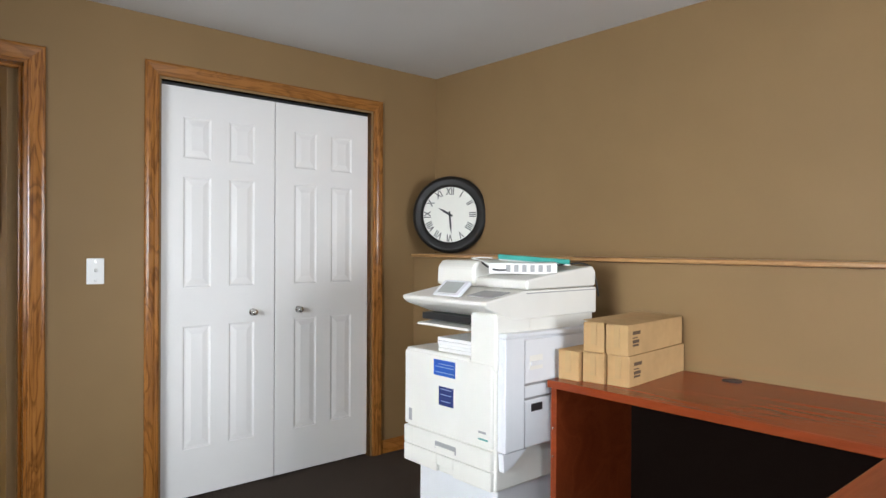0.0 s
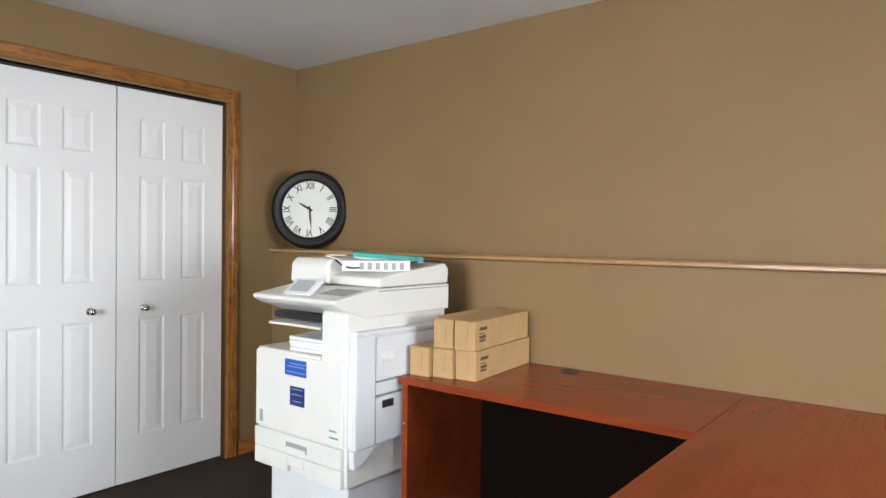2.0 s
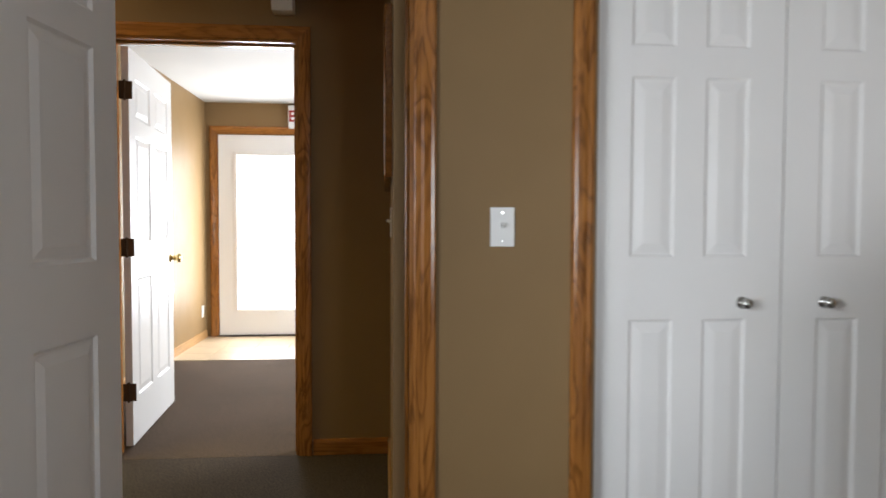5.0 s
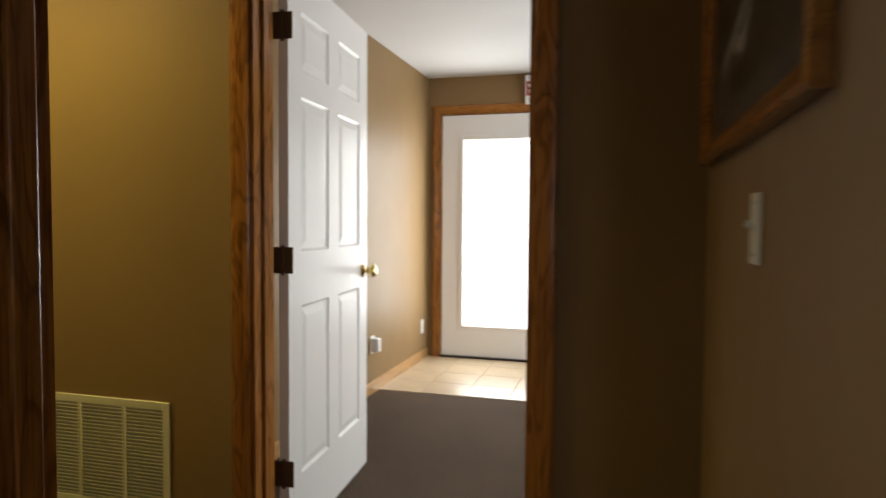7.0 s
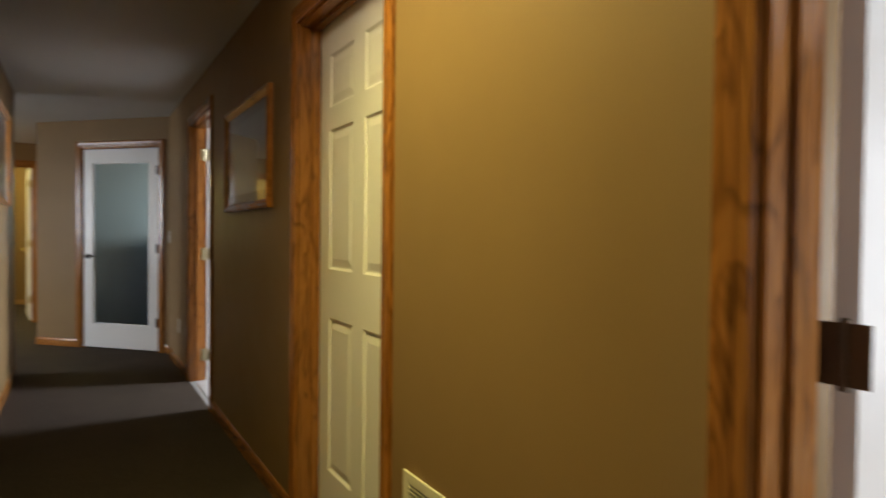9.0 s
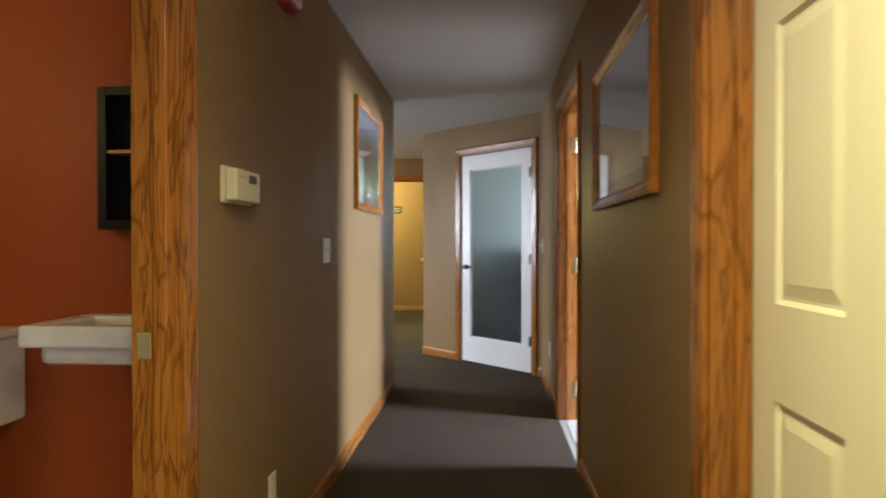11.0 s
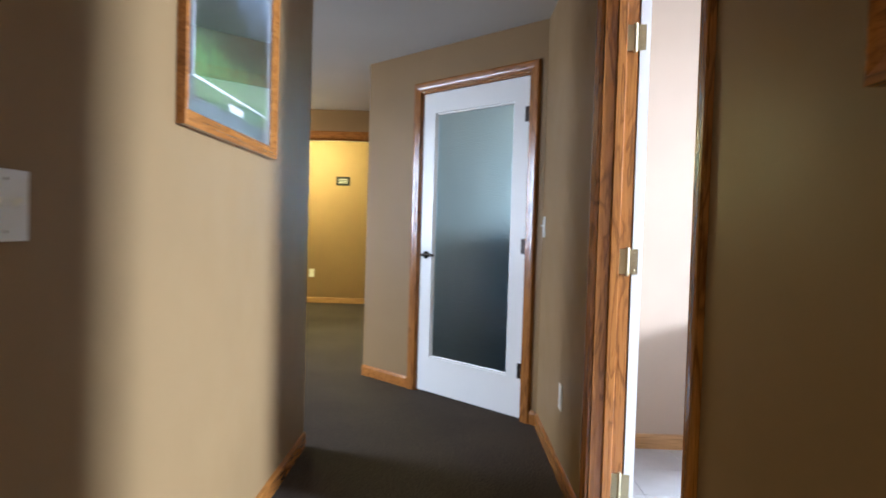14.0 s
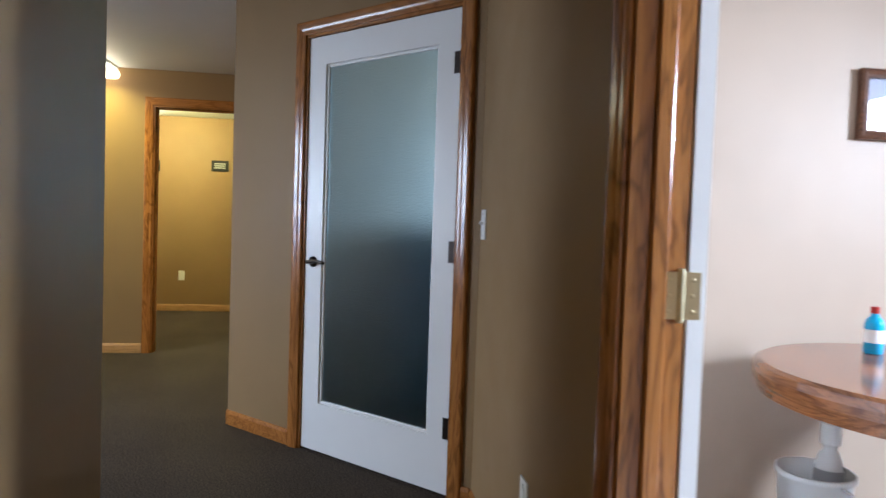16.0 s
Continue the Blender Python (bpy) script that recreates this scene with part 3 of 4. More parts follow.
lev = lathe([(0.026, 0), (0.026, 0.008), (0.010, 0.012), (0.010, 0.045), (0.006, 0.048)], 20)
join(lev, tube([(0, 0, 0.042), (-0.03, 0.002, 0.044), (-0.07, 0.006, 0.043), (-0.115, 0.0, 0.042)], 0.008))
part("lever_handle", moved(lev, pose(EW - 0.065, -0.022, 0.90, 90)), BRASS, ed, "brass lever handle", True)
part("threshold", box(-0.01, EW + 0.01, -0.05, 0.06, -0.018, -0.004, 0.003), BRONZE, ed, "dark metal threshold")
structure("backdrop_entry", box(-5.5, -0.8, 6.2, 6.22, -0.5, 3.5), OUTSIDE, "bright daylight outside the door", "backdrop")


def window(name, m, w, h, label):
    """A plain sash window, x 0 to w, z 0 to h, in a wall from y 0 to 0.12."""
    t = thing(name, m, label, "window", kind="structure")
    f = bmesh.new()
    for a in ((0, 0.05, 0, h), (w - 0.05, w, 0, h), (0.05, w - 0.05, 0, 0.05), (0.05, w - 0.05, h - 0.05, h), (w / 2 - 0.025, w / 2 + 0.025, 0.05, h - 0.05)):
        box(a[0], a[1], 0.03, 0.09, a[2], a[3], bm=f)
    part("window_frame", f, WHITE, t)
    for a, b in ((0.05, w / 2 - 0.025), (w / 2 + 0.025, w - 0.05)):
        p = part("pane", box(a, b, 0.057, 0.063, 0.05, h - 0.05), GLASS, t)
        p.visible_shadow = False
    return t


window("window_6", pose(-1.0, -5.12, 0.75), 1.3, 1.25, "white framed office window")
window("window_1", pose(-4.0, -3.1, 0.75, 0, 0, 90), 1.5, 1.3, "wide white framed office window")
window("window_2", pose(-0.5, 2.45, 0.55, 0, 0, 90), 1.5, 1.1, "white framed entry room window")
window("window_3", pose(-7.78, 4.68, 0.9), 0.86, 1.2, "white framed break room window")
window("window_4", D45 @ pose(0.5, 3.6, 0.9), 1.3, 1.2, "white framed window of the side room")
window("window_5", pose(-10.65, -3.2, 0.85), 1.4, 1.3, "white framed window of the far passage")
area_lamp("window_light_side_room", D45 @ look((1.15, 3.5, 1.5), (1.1, 0, 1.3)), 1.2, 1.1, 95, (0.75, 0.9, 1.0))


# ---- office things ----
def desk():
    d = thing("desk", pose(0, 0, 0), "L-shaped cherry laminate desk against the half wall", "desk")
    part("desktop", box(-0.262, 0.334, -2.738, -1.588, 0.718, 0.748, 0.003), CHERRY, d)
    part("return_top", box(-1.42, 0.334, -3.37, -2.740, 0.718, 0.748, 0.003), CHERRY_X, d)
    part("end_panel", box(-0.245, 0.31, -1.622, -1.594, 0.0, 0.718, 0.002), CHERRY, d)
    part("end_panel", box(-1.40, -1.374, -3.35, -2.77, 0.0, 0.718, 0.002), CHERRY, d)
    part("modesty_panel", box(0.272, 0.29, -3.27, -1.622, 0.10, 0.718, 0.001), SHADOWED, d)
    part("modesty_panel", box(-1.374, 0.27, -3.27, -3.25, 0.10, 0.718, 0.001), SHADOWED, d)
    for z in (0.22, 0.45, 0.56):
        part("shelf_pin", moved(lathe([(0.004, 0), (0.004, 0.003), (0.001, 0.004)], 10), pose(-0.2455, -1.608, z, 0, -90)), NICKEL, d)
    g = lathe([(0.022, -0.012), (0.022, 0.0005), (0.036, 0.0005), (0.036, 0.003), (0.031, 0.004), (0.024, 0.002), (0.024, -0.012)], 28, False)
    part("grommet", moved(g, pose(0.265, -2.07, 0.748)), DARK, d, "black plastic cable grommet")
    part("grommet_cap", moved(lathe([(0.022, 0), (0.022, 0.002), (0.001, 0.002)], 24), pose(0.265, -2.07, 0.7485)), DARK, d)


def copier():
    c = thing("copier", pose(-0.012, -0.074, 0), "off-white floor-standing office photocopier with blue stickers", "photocopier")
    X, L, R = -0.50, -0.935, -1.462
    part("pedestal", box(X + 0.05, 0.10, R + 0.02, L - 0.045, 0.03, 0.345, 0.006), PLASTIC_COOL, c, "grey-white paper feed pedestal")
    for x, y in ((-0.4, -1.02), (-0.4, -1.4), (0.04, -1.02), (0.04, -1.4)):
        part("caster", moved(lathe([(0.012, -0.012), (0.018, -0.012), (0.018, 0.012), (0.012, 0.012)], 14), pose(x, y, 0.0185, 90)), DARK, c)
    part("body", box(X + 0.014, 0.11, R, L, 0.345, 0.80, 0.008), PLASTIC, c)
    front = box(X, X + 0.02, R + 0.004, L, 0.507, 0.822, 0.007)
    part("front_cover", front, PLASTIC, c)
    drawer = bmesh.new()
    for a in ((R + 0.004, L, 0.425, 0.500), (-1.15, L, 0.350, 0.423), (-1.25, -1.15, 0.378, 0.423), (R + 0.004, -1.25, 0.350, 0.423)):
        box(X - 0.004, X + 0.03, a[0], a[1], a[2], a[3], 0.005, bm=drawer)
    dr = part("paper_drawer", drawer, PLASTIC, c)
    # Flat grey plate stands for the shade inside the drawer's grip recess.
    part("grip_recess_shade", box(X - 0.0052, X - 0.003, -1.268, -1.142, 0.443, 0.474, 0.0006), GREY, dr)
    part("drawer_grip", box(X - 0.0085, X - 0.0045, -1.262, -1.148, 0.444, 0.457, 0.0015), PLASTIC, dr)
    part("output_deck", box(X + 0.004, 0.11, -1.335, L - 0.006, 0.80, 0.835, 0.008), PLASTIC, c)
    part("tower", box(X + 0.006, -0.30, R - 0.012, -1.335, 0.80, 1.012, 0.010), PLASTIC, c)
    part("back_column", box(-0.12, 0.11, R, L - 0.05, 0.835, 1.03, 0.008), PLASTIC, c)
    part("side_wall", box(X + 0.016, 0.11, R - 0.004, R + 0.05, 0.345, 1.06, 0.008), PLASTIC, c)
    sd = part("side_unit", prism([(-0.478, 0.50), (0.09, 0.50), (0.09, 0.915), (-0.478, 0.925)], R - 0.0045, R - 0.036, 0.005), PLASTIC_COOL, c, "off-white side feed unit with covers, tinted cool as by daylight")
    part("side_cap", prism([(-0.482, 0.926), (0.10, 0.916), (0.10, 0.932), (-0.474, 0.942)], R - 0.0045, R - 0.05, 0.004), PLASTIC_COOL, sd)
    part("side_post", box(-0.48, -0.375, R - 0.049, R - 0.0362, 0.502, 0.925, 0.005), PLASTIC_COOL, sd)
    part("upper_cover", box(-0.37, 0.085, R - 0.046, R - 0.0362, 0.745, 0.912, 0.004), PLASTIC_COOL, sd)
    part("middle_cover", box(-0.37, 0.085, R - 0.044, R - 0.0362, 0.690, 0.735, 0.003), PLASTIC_COOL, sd)
    part("lower_cover", box(-0.37, 0.085, R - 0.046, R - 0.0362, 0.502, 0.680, 0.004), PLASTIC_COOL, sd)
    # Grey strip painted as the shade in the gaps between the covers.
    part("gap_shade_strip", box(-0.366, 0.08, R - 0.0372, R - 0.0355, 0.68, 0.745), GREY, sd)
    part("latch_recess", box(-0.345, -0.27, R - 0.0472, R - 0.0455, 0.795, 0.85, 0.0006), PLASTIC, sd)
    part("latch", box(-0.34, -0.275, R - 0.052, R - 0.0465, 0.81, 0.828, 0.002), PLASTIC_COOL, sd)
    # Dark plate painted as the shade of the side cover's grip recess.
    part("grip_recess_shade", box(-0.335, -0.27, R - 0.0472, R - 0.0455, 0.635, 0.665, 0.0006), DARK, sd)
    part("side_flap", prism([(-0.475, 0.495), (-0.47, 0.425), (-0.42, 0.44), (-0.34, 0.495)], R - 0.006, R - 0.034, 0.003), PLASTIC_COOL, sd)
    part("side_screw", moved(lathe([(0.005, 0), (0.004, 0.002)], 10), pose(X + 0.032, R - 0.004, 0.525, 90)), DARK, c)
    # scanner: sloping front with the panel, then the glass bed and the feeder on top
    scan = prism([(-0.555, 1.048), (-0.53, 1.030), (-0.40, 0.985), (0.12, 0.985), (0.12, 1.095), (-0.34, 1.095), (-0.555, 1.062)], -1.478, -0.985, 0.007)
    sc = part("scanner", scan, PLASTIC, c)
    part("scanner_seam", box(-0.33, 0.118, -1.4795, -1.477, 1.083, 1.087), GREY, sc)
    part("panel_keys", moved(box(-0.05, 0.05, -0.07, 0.07, 0, 0.003, 0.001), pose(-0.44, -1.38, 1.080, 0, -9)), GREY, sc)
    tilt = pose(-0.475, -1.215, 1.087, 0, -38)
    scr = part("display", moved(box(-0.045, 0.045, -0.075, 0.075, 0, 0.018, 0.004), tilt), PLASTIC_COOL, sc, "tilted grey control display")
    part("screen", moved(box(-0.033, 0.033, -0.055, 0.055, 0.0181, 0.019), tilt), plain("display_glass", (0.42, 0.44, 0.42), 0.15), scr)
    part("lid", prism([(-0.32, 1.098), (0.12, 1.098), (0.125, 1.16), (0.10, 1.185), (-0.22, 1.150), (-0.32, 1.135)], -1.472, -1.0, 0.008), PLASTIC, c)
    part("document_feeder", prism([(-0.34, 1.098), (0.14, 1.098), (0.14, 1.205), (-0.31, 1.205), (-0.335, 1.18)], -1.19, -0.955, 0.012), PLASTIC, c)
    part("catch_tray", prism([(-0.50, 0.938), (-0.20, 0.950), (-0.20, 0.955), (-0.50, 0.947)], -1.33, -1.02), PLASTIC, c)
    # Dark block put in for the shade between scanner and catch tray.
    part("scanner_bay_shade", box(-0.455, -0.13, -1.33, -0.995, 0.957, 0.9845, 0.004), DARK, c)
    # stickers and small marks
    s1 = part("sticker", box(X - 0.0012, X, -1.258, -1.128, 0.742, 0.806), BLUE, c, "blue service sticker")
    s2 = part("sticker", box(X - 0.0012, X, -1.248, -1.160, 0.624, 0.700), NAVY, c, "navy service sticker")
    for s, y0, y1, z in ((s1, -1.25, -1.16, 0.790), (s1, -1.25, -1.14, 0.778), (s1, -1.25, -1.14, 0.756), (s2, -1.236, -1.172, 0.690), (s2, -1.236, -1.172, 0.668), (s2, -1.232, -1.176, 0.642)):
        part("print_line", box(X - 0.0018, X - 0.001, y0, y1, z - 0.0015, z + 0.0015), STICKER_INK, s)
    part("badge", box(X - 0.001, X, -0.985, -0.965, 0.525, 0.575), GREY, c)
    part("badge", box(X - 0.001, X, -1.43, -1.39, 0.56, 0.568), GREY, c)
    part("badge", box(X - 0.001, X, -1.44, -1.39, 0.535, 0.541), TEAL, c)


def loose_on_copier():
    p = thing("paper_stack", pose(-0.372, -1.294, 0.836, 0, 0, 3), "stack of white paper in the copier's output bay", "paper")
    for k in range(4):
        part("sheaf", moved(box(-0.11, 0.11, -0.13, 0.10, k * 0.014, k * 0.014 + 0.0135, 0.002), pose(0.004 * (k % 2), 0.003 * k, 0, 0, 0, (-1) ** k * 1.2)), PAPER, p)
    s = thing("power_strip", pose(-0.212, -1.414, 1.156, 0, -4, 42), "white multi-socket power strip lying on the copier", "power strip")
    part("housing", box(-0.03, 0.03, -0.14, 0.14, 0.0, 0.045, 0.004), PLATE, s)
    for k in range(6):
        part("socket", box(-0.0315, -0.0295, -0.115 + k * 0.033, -0.097 + k * 0.033, 0.008, 0.037), GREY, s)
    part("cord", tube([(0.0, 0.13, 0.03), (0.01, 0.17, 0.053), (0.03, 0.21, 0.055), (0.07, 0.22, 0.055), (0.10, 0.18, 0.056), (0.09, 0.13, 0.054)], 0.003), PLATE, s, "looped white cord")
    f = thing("folder", pose(-0.072, -1.344, 1.206, 4, -2, 45), "teal document folder lying on the copier", "folder")
    part("cover", prism([(-0.10, 0.0), (0.10, 0.0), (0.10, 0.012), (-0.10, 0.02)], -0.15, 0.15, 0.002), TEAL, f)
    part("sheets", box(-0.095, 0.10, -0.155, 0.145, -0.006, -0.0005), PAPER, f)
    w = thing("power_cable", pose(-0.012, -0.074, 0), "black power cable draped over the copier lid", "cable")
    part("cord", tube([(-0.30, -1.20, 1.20), (-0.32, -1.27, 1.165), (-0.24, -1.33, 1.172), (-0.05, -1.42, 1.19), (0.06, -1.46, 1.20), (0.15, -1.45, 1.16), (0.16, -1.46, 1.05)], 0.004), DARK, w)


def carton(m, n):
    c = thing("cardboard_box", m, "long brown cardboard carton with dark print", "box", "cartons on the desk")
    part("carton_body", box(-0.24, 0.24, -0.0455, 0.0455, 0.0, 0.112, 0.002), CARD, c)
    part("flap", box(-0.241, 0.241, -0.0462, -0.001, 0.1121, 0.1145, 0.0008), CARD, c)
    part("flap", moved(box(-0.241, 0.241, 0.0, 0.0455, 0, 0.0022, 0.0008), pose(0, 0.001, 0.1122, (2, 1, 1, 9, 3)[n])), CARD, c)
    part("tape", box(-0.2425, -0.2402, -0.012, 0.012, 0.03, 0.112), TAPE, c)
    for z, w, h in ((0.076, 0.062, 0.013), (0.062, 0.04, 0.004), (0.044, 0.052, 0.012), (0.032, 0.048, 0.008)):
        part("print_line", box(-0.205, -0.205 + w, -0.0464, -0.0454, z, z + h), INK, c)
    return c


def clock():
    c = thing("wall_clock", pose(0.41, -0.262, 1.459, 0, 0, -57) @ pose(0, 0, 0, -3), "round black clock with roman numerals leaning in the corner", "clock")
    up = pose(0, 0, 0, 90)
    part("rim", moved(lathe([(0.172, 0.004), (0.174, 0.018), (0.182, 0.026), (0.195, 0.022), (0.205, 0.028), (0.222, 0.026), (0.234, 0.014), (0.2365, -0.01), (0.23, -0.022), (0.16, -0.022), (0.16, 0.0), (0.172, 0.004)], 64, False), up), BLACK, c, smooth=True)
    part("dial", moved(lathe([(0.173, -0.001), (0.173, 0.003), (0.001, 0.0032)], 64), up), CREAM, c)
    part("backing", moved(lathe([(0.165, -0.02), (0.165, -0.002), (0.001, -0.0019)], 48), up), BLACK, c)
    for k, s in enumerate(("XII", "I", "II", "III", "IIII", "V", "VI", "VII", "VIII", "IX", "X", "XI")):
        a = math.radians(-30 * k)
        lettering(s, 0.060, pose(0.14 * math.sin(-a), -0.0036, 0.14 * math.cos(a), 90, 0, 0) @ pose(0, 0, 0, 0, 0, -30 * k) @ Matrix.Diagonal((0.72, 1.0, 1, 1)), DARK, c, "numeral")
    for name, ang, ln, w in (("hour_pointer", -58 - 2, 0.085, 0.006), ("minute_pointer", 174, 0.125, 0.005)):
        b = prism([(-w, -0.02), (w, -0.02), (w * 1.2, ln * 0.5), (0, ln), (-w * 1.2, ln * 0.5)], -0.006 if ln < 0.1 else -0.008, -0.0045 if ln < 0.1 else -0.0065)
        part(name, moved(b, pose(0, 0, 0, 0, ang, 0)), DARK, c)
    part("centre_cap", moved(lathe([(0.008, 0.003), (0.008, 0.010), (0.001, 0.011)], 16), up), DARK, c)


def wall_plate(name, m, label, category, kind="toggle", w=0.072, h=0.116):
    """A plate in the plane y = 0, facing -y, its middle at the pose."""
    p = thing(name, m, label, category)
    part("cover_plate", prism([(-w / 2, -h / 2), (w / 2, -h / 2), (w / 2, h / 2), (-w / 2, h / 2)], -0.006, -0.0006, 0.002), PLATE, p)
    if kind == "toggle":
        for dx in ([0] if w < 0.1 else [-0.023, 0.023]):
            part("toggle", moved(box(dx - 0.005, dx + 0.005, -0.016, 0, -0.006, 0.006, 0.002), pose(0, -0.005, 0.002, -25)), PLATE, p)
    else:
        for dz in (-0.02, 0.02):
            part("socket", moved(lathe([(0.017, 0), (0.017, 0.0025), (0.016, 0.003)], 20), pose(0, -0.006, dz, 90)), PLATE, p)
    for dz in (-0.042, 0.042):
        part("screw", moved(lathe([(0.003, 0), (0.0028, 0.001)], 8), pose(0, -0.006, dz, 90)), NICKEL, p)
    return p


desk()
copier()
loose_on_copier()
for n, (x, y, z, r) in enumerate(((0.035, -1.628, 0.748, 4.5), (0.062, -1.722, 0.748, 5), (0.085, -1.815, 0.748, 5.5), (0.075, -1.715, 0.8635, 5), (0.08, -1.81, 0.8635, 6))):
    carton(pose(x, y, z, 0, 0, r), n)
clock()
wall_plate("light_switch", pose(-1.49, 0, 1.145), "white light switch plate on the tan wall", "light switch")


# ---- pictures ----
def scenic(name, sky_c, mid_c, low_c, seed):
    """A dim landscape print: sky, tree mass and lawn, broken by noise."""
    m, nt, b = material(name, 0.35)
    v = coords(nt)
    sep = nt.nodes.new("ShaderNodeSeparateXYZ")
    nt.links.new(v, sep.inputs[0])
    n = noise_node(nt, coords(nt, (9 + seed, 9, 9)), 1.0, 6, 0.65, 0.8)
    add = nt.nodes.new("ShaderNodeMath")
    add.operation = "MULTIPLY_ADD"
    nt.links.new(n, add.inputs[0])
    add.inputs[1].default_value = 0.30
    nt.links.new(sep.outputs["Z"], add.inputs[2])
    r = nt.nodes.new("ShaderNodeMapRange")
    r.inputs[1].default_value, r.inputs[2].default_value = -0.15, 0.45
    nt.links.new(add.outputs[0], r.inputs[0])
    base = ramp(nt, r.outputs[0], [(0.0, tuple(c * 0.6 for c in low_c)), (0.30, low_c), (0.42, mid_c), (0.62, tuple(c * 0.5 for c in mid_c)), (0.85, sky_c)])
    speck = ramp(nt, noise_node(nt, coords(nt, (40, 40, 40)), 1.0, 4), [(0.3, (0.5, 0.5, 0.5)), (0.7, (1.3, 1.3, 1.3))])
    nt.links.new(mixed(nt, base, speck, 0.8, "MULTIPLY"), b.inputs["Base Color"])
    return m


def picture(m, w, h, print_mat, label, mat_board=0.05, frame_mat=OAK_FLAT, fw=0.045, stripe=False, lined=False):
    """A framed print in the plane y = 0, facing -y, its middle at the pose."""
    p = thing("framed_picture", m, label, "picture")
    prof = [(0, 0.002), (0, 0.026), (0.010, 0.030), (0.022, 0.024), (0.034, 0.020), (fw, 0.014), (fw, 0.002)]
    b, rings = bmesh.new(), [[], [], [], []]
    for u, v in prof:
        for ring, (x, z) in zip(rings, ((-w / 2 + u, -h / 2 + u), (-w / 2 + u, h / 2 - u), (w / 2 - u, h / 2 - u), (w / 2 - u, -h / 2 + u))):
            ring.append(b.verts.new((x, -v, z)))
    for k in range(4):
        a, c = rings[k], rings[(k + 1) % 4]
        for j in range(len(a)):
            n = (j + 1) % len(a)
            b.faces.new((a[j], a[n], c[n], c[j]))
    part("frame", b, frame_mat, p)
    iw, ih = w / 2 - fw + 0.004, h / 2 - fw + 0.004
    part("mount", box(-iw, iw, -0.008, -0.003, -ih, ih), plain("dark_mount_board", (0.035, 0.04, 0.045), 0.7) if not stripe else plain("grey_mount_board", (0.26, 0.26, 0.31), 0.7), p)
    part("print", box(-iw + mat_board, iw - mat_board, -0.0088, -0.0081, -ih + mat_board, ih - mat_board), print_mat, p)
    if stripe:
        for z, hw in ((0.024, 0.07), (0.008, 0.10), (-0.008, 0.095), (-0.024, 0.06)):
            part("print_line", box(-hw, hw, -0.0094, -0.0087, z - 0.003, z + 0.003), GREY, p)
    if lined:
        for a in ((-iw + mat_board - 0.008, iw - mat_board + 0.008, ih - mat_board, ih - mat_board + 0.007), (-iw + mat_board - 0.008, iw - mat_board + 0.008, -ih + mat_board + 0.05, -ih + mat_board + 0.057), (-iw + mat_board - 0.008, -iw + mat_board - 0.001, -ih + mat_board + 0.057, ih - mat_board), (iw - mat_board + 0.001, iw - mat_board + 0.008, -ih + mat_board + 0.057, ih - mat_board)):
            part("mount_line", box(a[0], a[1], -0.0096, -0.0082, a[2], a[3]), plain("pale_mount_line", (0.40, 0.41, 0.42), 0.7), p)
        part("caption_plate", box(-0.07, 0.07, -0.0096, -0.0089, -ih + mat_board + 0.006, -ih + mat_board + 0.03), plain("pale_caption", (0.4, 0.4, 0.4), 0.7), p)
    g = part("glazing", box(-iw, iw, -0.013, -0.011, -ih, ih), PICTURE_GLASS, p)
    g.visible_shadow = False
    return p


def club_print(p, w, h):
    """A pale shaft with a hooked head across a dark print."""
    shaft = moved(box(-0.28 * w, 0.36 * w, -0.0096, -0.0089, -0.010, 0.010), pose(0, 0, -0.04, 0, -14))
    part("printed_shaft", shaft, PALE_PRINT, p)
    head = prism([(-0.10, -0.10), (-0.02, -0.12), (0.06, -0.07), (0.07, 0.0), (0.045, 0.005), (0.035, -0.05), (-0.02, -0.085), (-0.09, -0.075)], -0.0096, -0.0089)
    part("printed_head", head, PALE_PRINT, p)


PALE_PRINT = plain("pale_print", (0.62, 0.60, 0.56), 0.6)
VIEW_A = scenic("golf_course_print", (0.10, 0.13, 0.17), (0.02, 0.03, 0.018), (0.055, 0.11, 0.035), 1)
VIEW_B = scenic("dim_landscape_print", (0.02, 0.024, 0.03), (0.008, 0.012, 0.008), (0.03, 0.032, 0.024), 3)
VIEW_C = scenic("certificate_print", (0.7, 0.7, 0.72), (0.6, 0.6, 0.62), (0.65, 0.65, 0.66), 5)
picture(pose(-7.90, Y1, 1.70, 0, 0, 180), 0.88, 0.655, VIEW_A, "oak framed landscape photograph with a green lawn", lined=True)
picture(pose(-6.11, N0, 1.598), 1.0, 0.57, VIEW_B, "oak framed dark landscape photograph behind glass")
club_print(picture(pose(-1.808, 0.79, 1.595, 0, 0, -90), 1.0, 0.57, VIEW_B, "oak framed dark photograph on the end wall"), 1.0, 0.57)
picture(pose(-9.2, 2.95, 1.645, 0, 0, 90), 0.49, 0.262, PAPER, "small walnut framed certificate on the pale wall", 0.082, wooden("dark_walnut", (0.05, 0.02, 0.01), (0.12, 0.05, 0.025), 0.3, "x"), 0.022, True)


